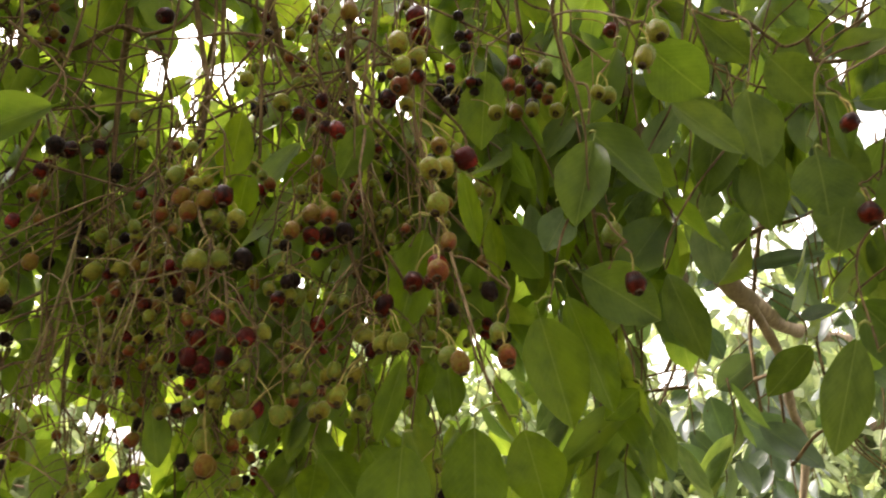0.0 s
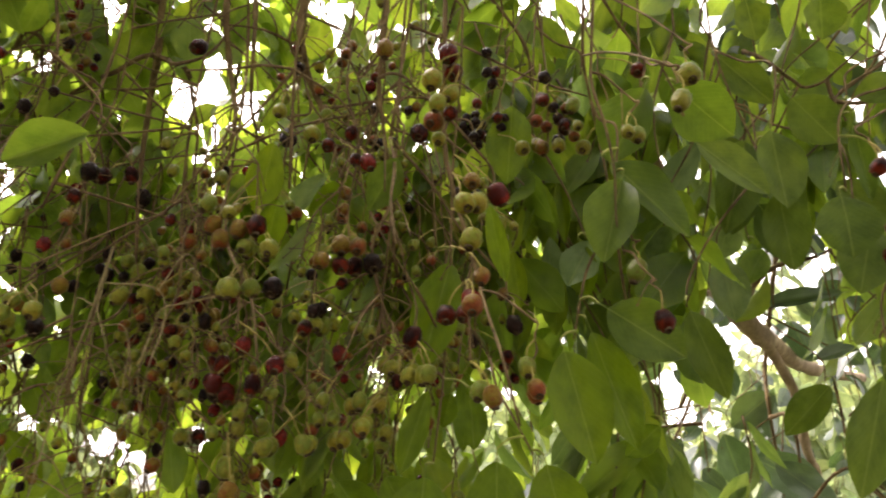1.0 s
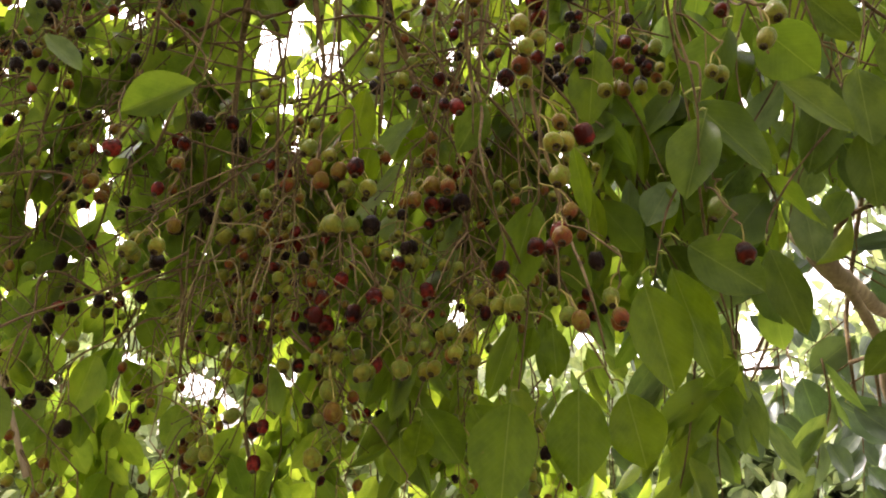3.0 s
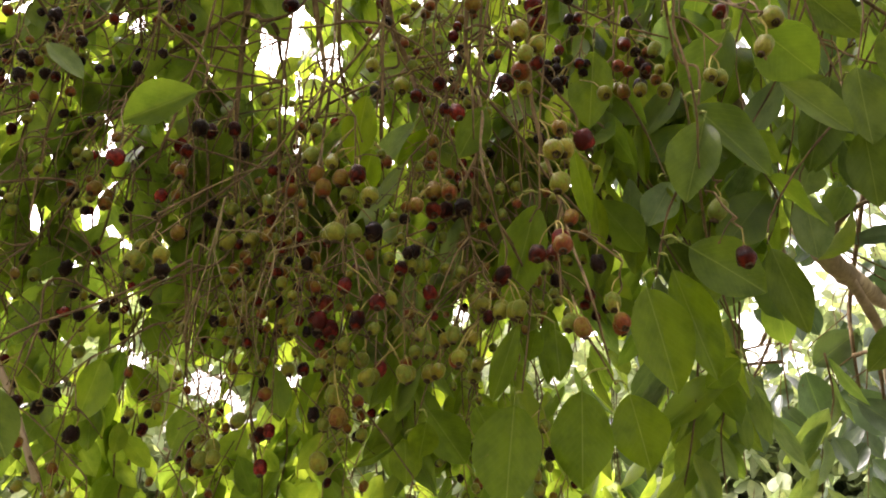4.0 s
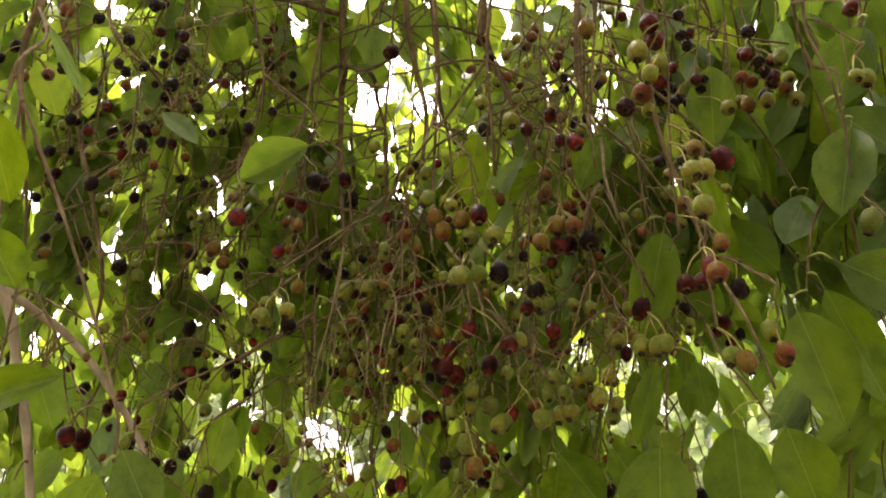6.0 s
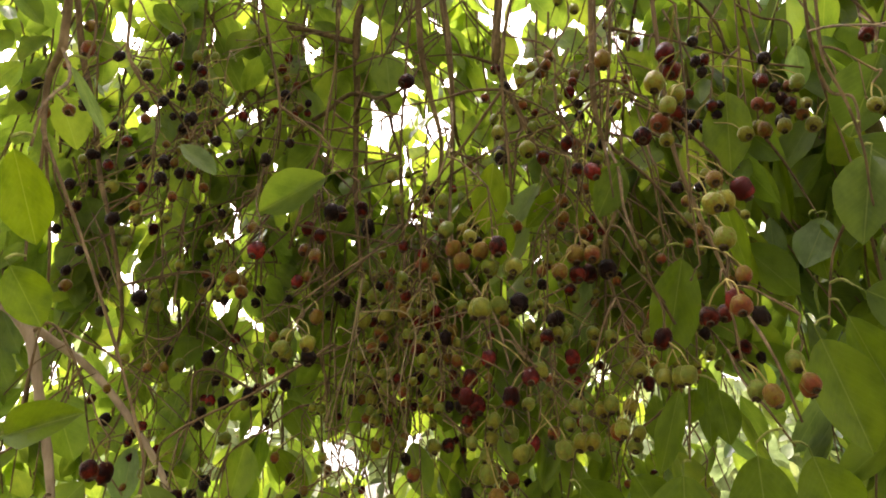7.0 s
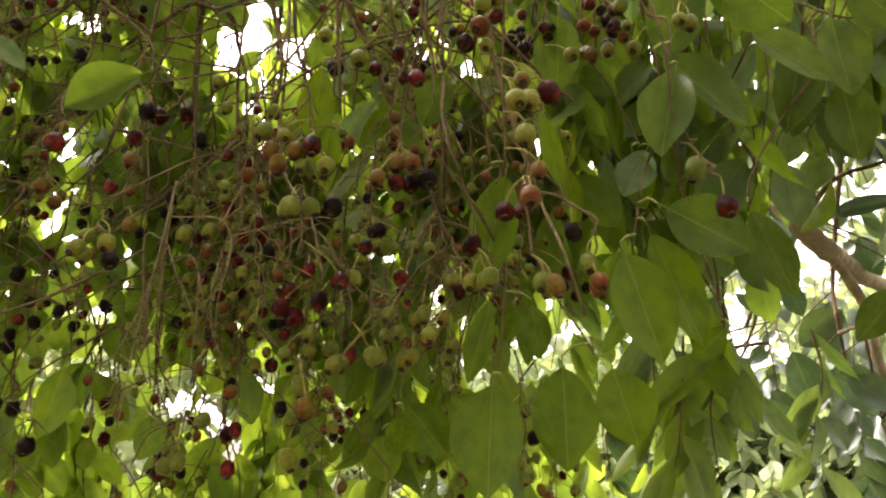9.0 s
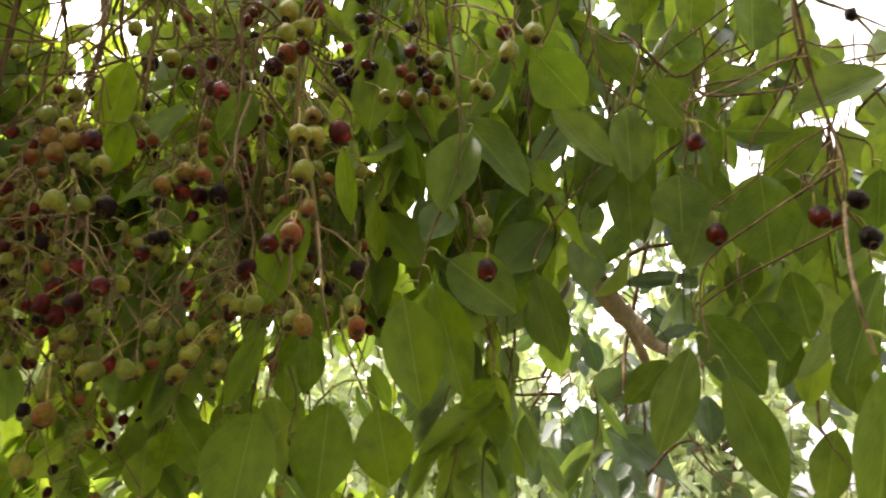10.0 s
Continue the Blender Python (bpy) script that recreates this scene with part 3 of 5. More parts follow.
def eye_mesh():
    """The brown calyx at the fruit's lower end: a ragged ring with a dark pit."""
    bm = bmesh.new()
    rings = []
    for r, z, rag in ((0.42, -0.95, 0), (0.40, -1.16, 0.07), (0.29, -1.18, 0.05), (0.18, -0.93, 0)):
        rings.append([bm.verts.new(((r + rag * (k % 2)) * math.cos(math.pi * k / 5), (r + rag * (k % 2)) * math.sin(math.pi * k / 5), z - rag * (k % 2))) for k in range(10)])
    for a, b in zip(rings, rings[1:]):
        for k in range(10):
            bm.faces.new((a[k], b[k], b[(k + 1) % 10], a[(k + 1) % 10]))
    bm.faces.new(rings[-1])
    bmesh.ops.recalc_face_normals(bm, faces=bm.faces)
    return mesh_of("calyx", bm, EYE_MAT)


BERRIES = {k: [berry_mesh("berry", SKIN[k], b, 0.3 if k == "k" else 0.16 if k == "d" else 0.07) for b in (1.0, 1.05, 0.97)] for k in SKIN}
CALYX = eye_mesh()


def fruit_cluster(berries, eyes=True, words=""):
    """A hanging cluster: a stalk from the limbs overhead, a side stalk to each fruit (x, y, z, radius, ripeness)."""
    at = [Vector(b[:3]) for b in berries]
    mid = sum(at, Vector()) / len(at)
    high, low = max(p.z for p in at), min(p.z for p in at)
    neck = Vector((mid.x + rng.uniform(-0.008, 0.008), mid.y + 0.012, high + 0.03))
    top = attach(neck, 0.34)
    foot = Vector((mid.x, mid.y + 0.008, low + 0.022))
    kinds = [b[4] for b in berries]
    main = max(sorted(set(kinds)), key=kinds.count)
    if not words:
        count = "single fruit" if len(berries) == 1 else "pair of fruits" if len(berries) == 2 else "cluster of fruits"
        words = "hanging %s, mostly %s, on thin stalks" % (count, BERRY_WORDS[main])
        if len(berries) == 1:
            words = "%s single fruit hanging on a thin brown stalk" % BERRY_WORDS[main]
    c = thing("fruit_cluster", top, words, "fruit", "fruit clusters of the tree")
    bm = bmesh.new()
    upper = curve([top] + wander(top.lerp(neck, 0.3) + UP * 0.004, neck, 2, 0.003), 5)
    rachis = curve(wander(neck, foot, 3, 0.004), 5)
    tube(bm, upper + rachis[1:], 0.0009, 0.0007, 6, 0.25)
    # bare side stalks that have dropped their fruit
    for _ in range(5 + len(berries) // 3 if mid.x < -0.05 else 1 + len(berries) // 4):
        q = rng.choice(upper[-7:] + rachis)
        far = q + Vector((rng.uniform(-1, 1), rng.uniform(-1, 1), rng.uniform(-1.2, 0.5))) * rng.uniform(0.012, 0.042)
        tube(bm, curve([q, q.lerp(far, 0.5) + UP * 0.002, far], 3), 0.0006, 0.0004, 5)
        tube(bm, [far, far + (far - q).normalized() * 0.002], 0.0010, 0.0008, 5)
    part("stalk", bm, c, material=TWIG)
    for b, p in zip(berries, at):
        r = b[3]
        lean = Vector((rng.uniform(-0.5, 0.5) + (p.x - mid.x) * 6, rng.uniform(-1.1, 0.15), -1.0)).normalized()
        head = p - lean * r * 1.02
        reach = math.hypot(p.x - mid.x, p.y - mid.y)
        want = head.z + 0.008 + 0.55 * reach
        start = min(upper[-8:] + rachis, key=lambda q: abs(q.z - want))
        bend = start.lerp(head, 0.6) + UP * (0.002 + 0.05 * reach) + Vector((rng.uniform(-1, 1), rng.uniform(-1, 1), 0)) * 0.0015
        bm = bmesh.new()
        tube(bm, curve([start, bend, head + lean * r * 0.08], 4), 0.00065, 0.00055, 5)
        part("pedicel", bm, c, material=STALK)
        turn = (-lean).to_track_quat("Z", "Y").to_matrix().to_4x4()
        m = Matrix.Translation(p) @ turn @ Matrix.Rotation(rng.uniform(0, 6.28), 4, "Z") @ Matrix.Diagonal((r * 0.92, r * 0.92, r * rng.uniform(0.92, 1.1), 1))
        fruit = part("berry", BERRIES[b[4]][rng.randrange(3)], c, m, "%s berry" % BERRY_WORDS[b[4]])
        if eyes:
            part("calyx", CALYX, fruit, m)
    return c


# ---- the stems ----
rng.seed(11)
stem([(-0.449, 0.945, 2.290), (-0.453, 0.961, 2.186), (-0.452, 0.960, 2.111), (-0.452, 0.967, 2.007), (-0.436, 0.961, 1.885)], 0.0065, "hanging")
stem([(-0.188, 0.739, 2.090), (-0.186, 0.772, 2.046), (-0.172, 0.796, 2.014), (-0.157, 0.800, 1.972), (-0.141, 0.795, 1.927)], 0.0055, "hanging")
stem([(-0.301, 0.810, 2.148), (-0.295, 0.828, 2.087), (-0.280, 0.830, 2.016), (-0.285, 0.833, 1.959)], 0.0050, "hanging")
stem([(-0.728, 0.650, 1.805), (-0.697, 0.676, 1.778), (-0.660, 0.718, 1.740), (-0.623, 0.755, 1.680), (-0.586, 0.771, 1.618), (-0.540, 0.777, 1.523)], 0.0045, "arch")
stem([(-0.700, 0.639, 1.794), (-0.684, 0.651, 1.765), (-0.678, 0.668, 1.708), (-0.672, 0.688, 1.639), (-0.672, 0.719, 1.524)], 0.0055, "arch")
stem([(-0.755, 0.730, 2.182), (-0.743, 0.758, 2.089), (-0.741, 0.780, 2.010), (-0.710, 0.777, 1.935), (-0.688, 0.790, 1.826), (-0.699, 0.802, 1.771)], 0.0048, "hanging")
stem([(-0.018, 0.557, 1.864), (-0.012, 0.557, 1.827), (0.001, 0.562, 1.784), (0.013, 0.556, 1.739), (0.026, 0.499, 1.686), (0.037, 0.502, 1.647)], 0.0019, "hanging")
stem([(0.091, 0.552, 1.914), (0.100, 0.546, 1.864), (0.105, 0.546, 1.829), (0.107, 0.556, 1.796), (0.113, 0.563, 1.773)], 0.0014, "hanging")
stem([(0.213, 1.111, 2.362), (0.251, 1.173, 2.247), (0.292, 1.238, 2.157), (0.333, 1.292, 2.066), (0.355, 1.322, 1.994), (0.388, 1.357, 1.901)], 0.0150, "thick")
stem([(0.444, 1.436, 1.997), (0.495, 1.438, 1.926), (0.573, 1.549, 1.914), (0.728, 1.814, 1.922), (0.894, 2.075, 1.947), (1.191, 2.491, 1.999)], 0.0190, "thick")
stem([(0.500, 1.438, 1.928), (0.560, 1.505, 1.883), (0.628, 1.582, 1.808), (0.665, 1.659, 1.726), (0.715, 1.734, 1.650), (0.709, 1.770, 1.525)], 0.0100, "thick")
stem([(-0.074, 0.590, 1.959), (-0.076, 0.600, 1.924), (-0.071, 0.610, 1.889), (-0.066, 0.635, 1.839), (-0.080, 0.644, 1.803), (-0.071, 0.657, 1.758), (-0.055, 0.656, 1.730)], 0.0022, "hanging")
stem([(0.363, 0.549, 1.997), (0.377, 0.560, 1.954), (0.391, 0.570, 1.915), (0.403, 0.564, 1.863), (0.401, 0.555, 1.822), (0.403, 0.563, 1.793)], 0.0019, "hanging")
stem([(-0.555, 0.887, 2.267), (-0.598, 0.939, 2.254), (-0.639, 0.962, 2.220), (-0.657, 0.921, 2.148), (-0.679, 0.915, 2.122)], 0.0037, "side")
stem([(-0.606, 0.912, 2.187), (-0.627, 0.972, 2.179), (-0.642, 1.013, 2.132), (-0.631, 0.990, 2.053)], 0.0030, "side")
stem([(-0.433, 0.911, 2.151), (-0.484, 0.914, 2.127), (-0.537, 0.947, 2.129), (-0.578, 0.926, 2.070), (-0.577, 0.901, 2.010), (-0.625, 0.922, 1.995), (-0.678, 0.933, 1.985), (-0.695, 0.880, 1.948)], 0.0031, "side")
stem([(-0.432, 0.911, 2.151), (-0.400, 0.939, 2.149), (-0.411, 1.004, 2.133), (-0.398, 1.006, 2.085), (-0.392, 0.999, 1.996)], 0.0038, "side")
stem([(-0.378, 0.867, 2.112), (-0.332, 0.847, 2.113), (-0.315, 0.869, 2.165), (-0.294, 0.879, 2.197)], 0.0025, "side")
stem([(-0.259, 0.791, 2.146), (-0.253, 0.786, 2.076), (-0.259, 0.818, 2.027), (-0.265, 0.875, 2.007), (-0.261, 0.885, 1.949)], 0.0032, "hanging")
stem([(-0.175, 0.830, 2.027), (-0.181, 0.805, 1.994), (-0.187, 0.810, 1.947), (-0.208, 0.864, 1.911)], 0.0020, "side")
stem([(-0.593, 0.634, 2.098), (-0.566, 0.636, 2.041), (-0.551, 0.664, 2.028), (-0.561, 0.719, 2.022), (-0.532, 0.730, 2.006)], 0.0024, "hanging")
stem([(-0.472, 0.431, 1.952), (-0.500, 0.449, 1.935), (-0.494, 0.446, 1.888), (-0.486, 0.443, 1.873)], 0.0041, "hanging")
stem([(-0.587, 0.820, 1.873), (-0.580, 0.790, 1.822), (-0.618, 0.800, 1.788), (-0.670, 0.803, 1.796)], 0.0019, "side")
stem([(-0.629, 0.814, 1.791), (-0.619, 0.775, 1.765), (-0.649, 0.785, 1.748)], 0.0018, "side")
stem([(-0.412, 0.893, 1.796), (-0.457, 0.832, 1.753), (-0.499, 0.818, 1.726), (-0.543, 0.842, 1.715), (-0.558, 0.819, 1.677)], 0.0018, "side")
stem([(-0.452, 0.888, 1.720), (-0.464, 0.836, 1.701), (-0.499, 0.824, 1.675), (-0.547, 0.846, 1.659), (-0.549, 0.827, 1.641)], 0.0017, "side")
stem([(-0.671, 0.662, 1.783), (-0.635, 0.655, 1.752), (-0.617, 0.660, 1.717), (-0.639, 0.699, 1.681), (-0.637, 0.709, 1.649)], 0.0017, "side")
stem([(-0.699, 0.699, 1.786), (-0.649, 0.692, 1.767), (-0.632, 0.716, 1.755), (-0.626, 0.780, 1.739)], 0.0017, "side")
stem([(-0.682, 0.672, 1.680), (-0.648, 0.652, 1.700), (-0.622, 0.655, 1.716), (-0.633, 0.696, 1.732)], 0.0016, "side")
stem([(-0.553, 0.771, 1.742), (-0.542, 0.743, 1.688), (-0.540, 0.731, 1.651), (-0.570, 0.760, 1.632)], 0.0016, "side")
stem([(-0.058, 0.574, 1.924), (-0.045, 0.604, 1.928), (-0.026, 0.597, 1.908)], 0.0013, "side")
stem([(0.466, 1.338, 1.937), (0.487, 1.363, 1.977), (0.502, 1.295, 1.992), (0.541, 1.251, 1.993), (0.592, 1.288, 2.022)], 0.0052, "side")
stem([(0.408, 1.221, 1.911), (0.479, 1.266, 1.894), (0.547, 1.244, 1.849)], 0.0025, "side")
stem([(0.320, 0.859, 2.128), (0.331, 0.826, 2.095), (0.368, 0.849, 2.084), (0.403, 0.875, 2.090), (0.416, 0.829, 2.089), (0.425, 0.788, 2.093)], 0.0024, "side")
stem([(0.423, 0.861, 2.062), (0.460, 0.806, 2.038), (0.506, 0.803, 2.051), (0.550, 0.804, 2.082), (0.557, 0.762, 2.071), (0.574, 0.720, 2.059)], 0.0024, "side")
stem([(0.456, 0.705, 2.102), (0.453, 0.697, 2.049), (0.465, 0.699, 2.006), (0.502, 0.737, 1.992), (0.523, 0.753, 1.946)], 0.0024, "hanging")
stem([(0.510, 0.827, 2.189), (0.518, 0.850, 2.128), (0.551, 0.920, 2.089)], 0.0021, "hanging")
stem([(0.573, 0.869, 2.231), (0.629, 0.883, 2.227), (0.694, 0.897, 2.220), (0.696, 0.859, 2.184)], 0.0027, "side")
stem([(0.641, 0.857, 2.187), (0.680, 0.882, 2.179), (0.729, 0.908, 2.166)], 0.0023, "side")
stem([(0.711, 0.990, 2.132), (0.772, 1.022, 2.139), (0.794, 1.003, 2.128)], 0.0023, "side")
stem([(0.436, 1.610, 1.923), (0.431, 1.562, 1.820), (0.439, 1.552, 1.664)], 0.0031, "hanging")
stem([(0.459, 1.621, 1.830), (0.457, 1.563, 1.766), (0.463, 1.543, 1.709)], 0.0026, "side")
stem([(0.304, 1.550, 1.750), (0.375, 1.519, 1.776), (0.413, 1.444, 1.777)], 0.0029, "side")
stem([(0.406, 1.522, 1.812), (0.388, 1.519, 1.755), (0.343, 1.469, 1.684), (0.339, 1.504, 1.633), (0.358, 1.557, 1.541)], 0.0033, "side")
stem([(0.597, 1.647, 1.897), (0.577, 1.597, 1.792), (0.603, 1.643, 1.681)], 0.0063, "hanging")
stem([(0.572, 1.481, 1.759), (0.577, 1.471, 1.674), (0.561, 1.412, 1.565)], 0.0038, "side")
stem([(0.604, 1.331, 1.673), (0.654, 1.355, 1.631), (0.690, 1.280, 1.582)], 0.0027, "side")
stem([(0.775, 1.243, 1.713), (0.823, 1.263, 1.682), (0.818, 1.205, 1.646), (0.830, 1.167, 1.599)], 0.0027, "side")
stem([(0.644, 1.026, 1.812), (0.681, 1.039, 1.830), (0.722, 1.055, 1.849)], 0.0020, "side")
stem([(0.348, 0.687, 1.751), (0.357, 0.707, 1.724), (0.347, 0.687, 1.675)], 0.0011, "side")
stem([(-0.479, 0.771, 2.102), (-0.465, 0.762, 2.043), (-0.485, 0.794, 2.020)], 0.0026, "hanging")
stem([(-0.066, 0.529, 1.931), (-0.067, 0.566, 1.923), (-0.070, 0.582, 1.889)], 0.0014, "hanging")
stem([(0.086, 0.556, 1.939), (0.100, 0.605, 1.909), (0.111, 0.618, 1.861), (0.118, 0.614, 1.797)], 0.0016, "hanging")
stem([(-0.174, 0.657, 2.016), (-0.166, 0.685, 1.992), (-0.150, 0.674, 1.950), (-0.136, 0.687, 1.934)], 0.0017, "hanging")
stem([(-0.041, 0.857, 2.056), (-0.037, 0.848, 1.994), (-0.033, 0.855, 1.947)], 0.0016, "side")
stem([(-0.295, 0.632, 1.794), (-0.310, 0.640, 1.729), (-0.336, 0.662, 1.667), (-0.335, 0.649, 1.612), (-0.334, 0.638, 1.571)], 0.0010, "dry")
stem([(-0.299, 0.637, 1.774), (-0.310, 0.644, 1.709), (-0.324, 0.669, 1.660)], 0.0007, "dry")
stem([(-0.302, 0.636, 1.743), (-0.283, 0.629, 1.705), (-0.276, 0.656, 1.669), (-0.266, 0.669, 1.638)], 0.0006, "dry")
stem([(-0.255, 0.651, 1.758), (-0.256, 0.643, 1.686), (-0.264, 0.663, 1.647)], 0.0007, "dry")
stem([(-0.257, 0.654, 1.744), (-0.261, 0.641, 1.686), (-0.254, 0.667, 1.628)], 0.0006, "dry")
stem([(-0.329, 0.660, 1.622), (-0.327, 0.682, 1.602), (-0.316, 0.694, 1.579)], 0.0007, "dry")
stem([(-0.321, 0.660, 1.671), (-0.317, 0.685, 1.643), (-0.312, 0.696, 1.615)], 0.0007, "dry")
stem([(-0.302, 0.639, 1.759), (-0.316, 0.641, 1.709), (-0.349, 0.657, 1.652), (-0.363, 0.635, 1.612)], 0.0006, "dry")
stem([(-0.283, 0.651, 1.729), (-0.275, 0.647, 1.688), (-0.289, 0.671, 1.641), (-0.282, 0.669, 1.598)], 0.0006, "dry")
stem([(-0.169, 0.680, 1.769), (-0.161, 0.686, 1.738), (-0.154, 0.716, 1.712)], 0.0006, "dry")
stem([(-0.242, 0.664, 1.798), (-0.247, 0.694, 1.757), (-0.242, 0.711, 1.716), (-0.238, 0.693, 1.671)], 0.0007, "dry")
stem([(-0.325, 0.644, 1.751), (-0.337, 0.669, 1.704), (-0.348, 0.676, 1.664)], 0.0007, "dry")

for bx, by, bz in ((-0.78, 0.95, 1.9), (-0.62, 0.8, 1.82), (-0.5, 1.0, 1.78), (-0.42, 0.72, 1.86), (-0.33, 0.86, 1.8), (-0.24, 0.72, 1.84), (-0.16, 0.66, 1.86), (-0.07, 0.64, 1.9), (-0.1, 0.85, 1.75), (-0.55, 1.1, 1.7)):
    fruiting_branch(bx, by, bz, 9)
for bx, by, bz in ((-0.95, 1.05, 1.8), (-0.86, 0.9, 1.75), (-0.7, 0.9, 1.95), (-0.66, 1.12, 1.72), (-0.46, 0.85, 1.95), (-0.4, 1.05, 1.7), (-0.74, 1.15, 2.05)):
    fruiting_branch(bx, by, bz, 11, 2, 0.8)
for bx, by, bz in ((0.06, 0.75, 1.96), (0.16, 0.7, 1.98), (0.3, 0.78, 1.94), (0.45, 0.85, 1.9), (0.62, 1.05, 1.95)):
    fruiting_branch(bx, by, bz, 1, 0, 0.7)
stem([(0.532, 1.190, 1.739), (0.542, 1.193, 1.680), (0.576, 1.181, 1.633), (0.625, 1.158, 1.582)], 0.0022, "side")
stem([(0.704, 1.109, 1.704), (0.728, 1.098, 1.655), (0.768, 1.074, 1.598)], 0.0022, "side")
stem([(0.550, 1.191, 1.648), (0.583, 1.178, 1.610), (0.604, 1.168, 1.580)], 0.0022, "side")

# ---- the large leaves ----
rng.seed(12)
leafy_branch([((-0.032, 0.693, 1.620), (-0.037, 0.673, 1.532), 0.061), ((-0.029, 0.655, 1.686), (-0.049, 0.657, 1.620), 0.022), ((0.003, 0.711, 1.691), (0.008, 0.714, 1.644), 0.027)])
leafy_branch([((0.068, 0.699, 1.634), (0.085, 0.694, 1.571), 0.050), ((0.027, 0.698, 1.635), (0.028, 0.692, 1.551), 0.055)])
leafy_branch([((-0.002, 0.792, 1.722), (-0.004, 0.801, 1.646), 0.025), ((-0.015, 0.750, 1.696), (-0.022, 0.759, 1.666), 0.021)])
leafy_branch([((0.079, 0.654, 1.720), (0.103, 0.652, 1.633), 0.050), ((0.112, 0.637, 1.752), (0.170, 0.630, 1.714), 0.049, 5), ((0.102, 0.662, 1.739), (0.136, 0.668, 1.646), 0.039)])
leafy_branch([((0.113, 0.563, 1.831), (0.098, 0.560, 1.765), 0.040, 5), ((0.108, 0.578, 1.851), (0.165, 0.576, 1.794), 0.041, 5)])
leafy_branch([((0.203, 1.011, 1.727), (0.221, 1.016, 1.660), 0.042, 5)])
leafy_branch([((0.177, 0.766, 1.674), (0.146, 0.772, 1.646), 0.026)])
leafy_branch([((0.037, 0.686, 1.957), (0.033, 0.685, 1.876), 0.043)])
leafy_branch([((0.109, 0.728, 2.017), (0.111, 0.740, 1.975), 0.022, 1)])
leafy_branch([((-0.016, 0.681, 1.801), (-0.039, 0.690, 1.706), 0.042), ((-0.066, 0.625, 1.873), (-0.076, 0.635, 1.836), 0.031)])
leafy_branch([((-0.058, 0.609, 1.867), (-0.080, 0.615, 1.823), 0.032, 5)])
leafy_branch([((-0.173, 0.644, 1.897), (-0.186, 0.658, 1.833), 0.032), ((-0.168, 0.658, 1.849), (-0.179, 0.671, 1.804), 0.027)])
leafy_branch([((0.122, 0.789, 1.859), (0.097, 0.785, 1.809), 0.041, 1), ((0.110, 0.794, 1.859), (0.119, 0.800, 1.800), 0.036)])
leafy_branch([((0.101, 0.866, 1.969), (0.105, 0.880, 1.886), 0.019), ((0.069, 0.847, 1.923), (0.044, 0.852, 1.864), 0.021, 1)])
leafy_branch([((0.043, 0.812, 1.855), (0.052, 0.830, 1.794), 0.023)])
leafy_branch([((-0.144, 0.910, 1.618), (-0.098, 0.917, 1.559), 0.052), ((-0.167, 0.891, 1.584), (-0.161, 0.885, 1.534), 0.039), ((-0.140, 0.874, 1.605), (-0.148, 0.885, 1.565), 0.036)])
leafy_branch([((-0.079, 0.820, 1.622), (-0.049, 0.814, 1.575), 0.044)])
leafy_branch([((-0.593, 0.764, 2.020), (-0.602, 0.775, 1.933), 0.029, 4)])
leafy_branch([((-0.543, 0.681, 1.984), (-0.507, 0.700, 1.949), 0.030, 1)])
leafy_branch([((-0.340, 0.640, 1.903), (-0.406, 0.631, 1.869), 0.043, 4)])
leafy_branch([((-0.632, 1.068, 2.325), (-0.623, 1.077, 2.220), 0.064, 3)])
leafy_branch([((-0.496, 0.996, 2.253), (-0.535, 1.007, 2.172), 0.055, 3)])
leafy_branch([((-0.370, 0.868, 2.180), (-0.360, 0.857, 2.111), 0.045, 3)])
leafy_branch([((-0.436, 0.541, 1.615), (-0.403, 0.543, 1.561), 0.039, 5)])
leafy_branch([((-0.560, 0.518, 1.654), (-0.477, 0.515, 1.670), 0.036)])
leafy_branch([((-0.398, 0.337, 1.808), (-0.399, 0.366, 1.756), 0.032)])
# very narrow pale leaf, standing in for sheen along a leaf edge
leafy_branch([((-0.473, 0.444, 1.938), (-0.449, 0.467, 1.880), 0.010, 1)])
leafy_branch([((-0.540, 0.954, 1.726), (-0.507, 0.957, 1.669), 0.037), ((-0.542, 0.928, 1.662), (-0.501, 0.955, 1.602), 0.031)])
leafy_branch([((-0.347, 0.409, 1.598), (-0.355, 0.387, 1.555), 0.029, 0)])
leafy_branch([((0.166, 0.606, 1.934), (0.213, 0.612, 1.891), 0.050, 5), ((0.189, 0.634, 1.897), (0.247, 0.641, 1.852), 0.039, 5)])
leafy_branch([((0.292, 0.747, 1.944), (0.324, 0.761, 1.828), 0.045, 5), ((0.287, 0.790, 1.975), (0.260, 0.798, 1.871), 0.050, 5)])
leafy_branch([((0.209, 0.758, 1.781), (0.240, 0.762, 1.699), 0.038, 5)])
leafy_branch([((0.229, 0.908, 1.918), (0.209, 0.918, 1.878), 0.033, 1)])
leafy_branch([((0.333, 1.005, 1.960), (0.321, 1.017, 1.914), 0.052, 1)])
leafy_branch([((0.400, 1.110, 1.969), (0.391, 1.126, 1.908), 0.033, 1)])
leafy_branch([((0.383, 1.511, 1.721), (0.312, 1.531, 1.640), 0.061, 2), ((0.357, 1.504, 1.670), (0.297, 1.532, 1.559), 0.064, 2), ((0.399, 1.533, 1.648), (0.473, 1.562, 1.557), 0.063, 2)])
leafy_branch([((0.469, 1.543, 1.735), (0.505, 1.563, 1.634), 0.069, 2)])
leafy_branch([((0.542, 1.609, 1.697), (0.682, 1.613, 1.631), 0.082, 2)])
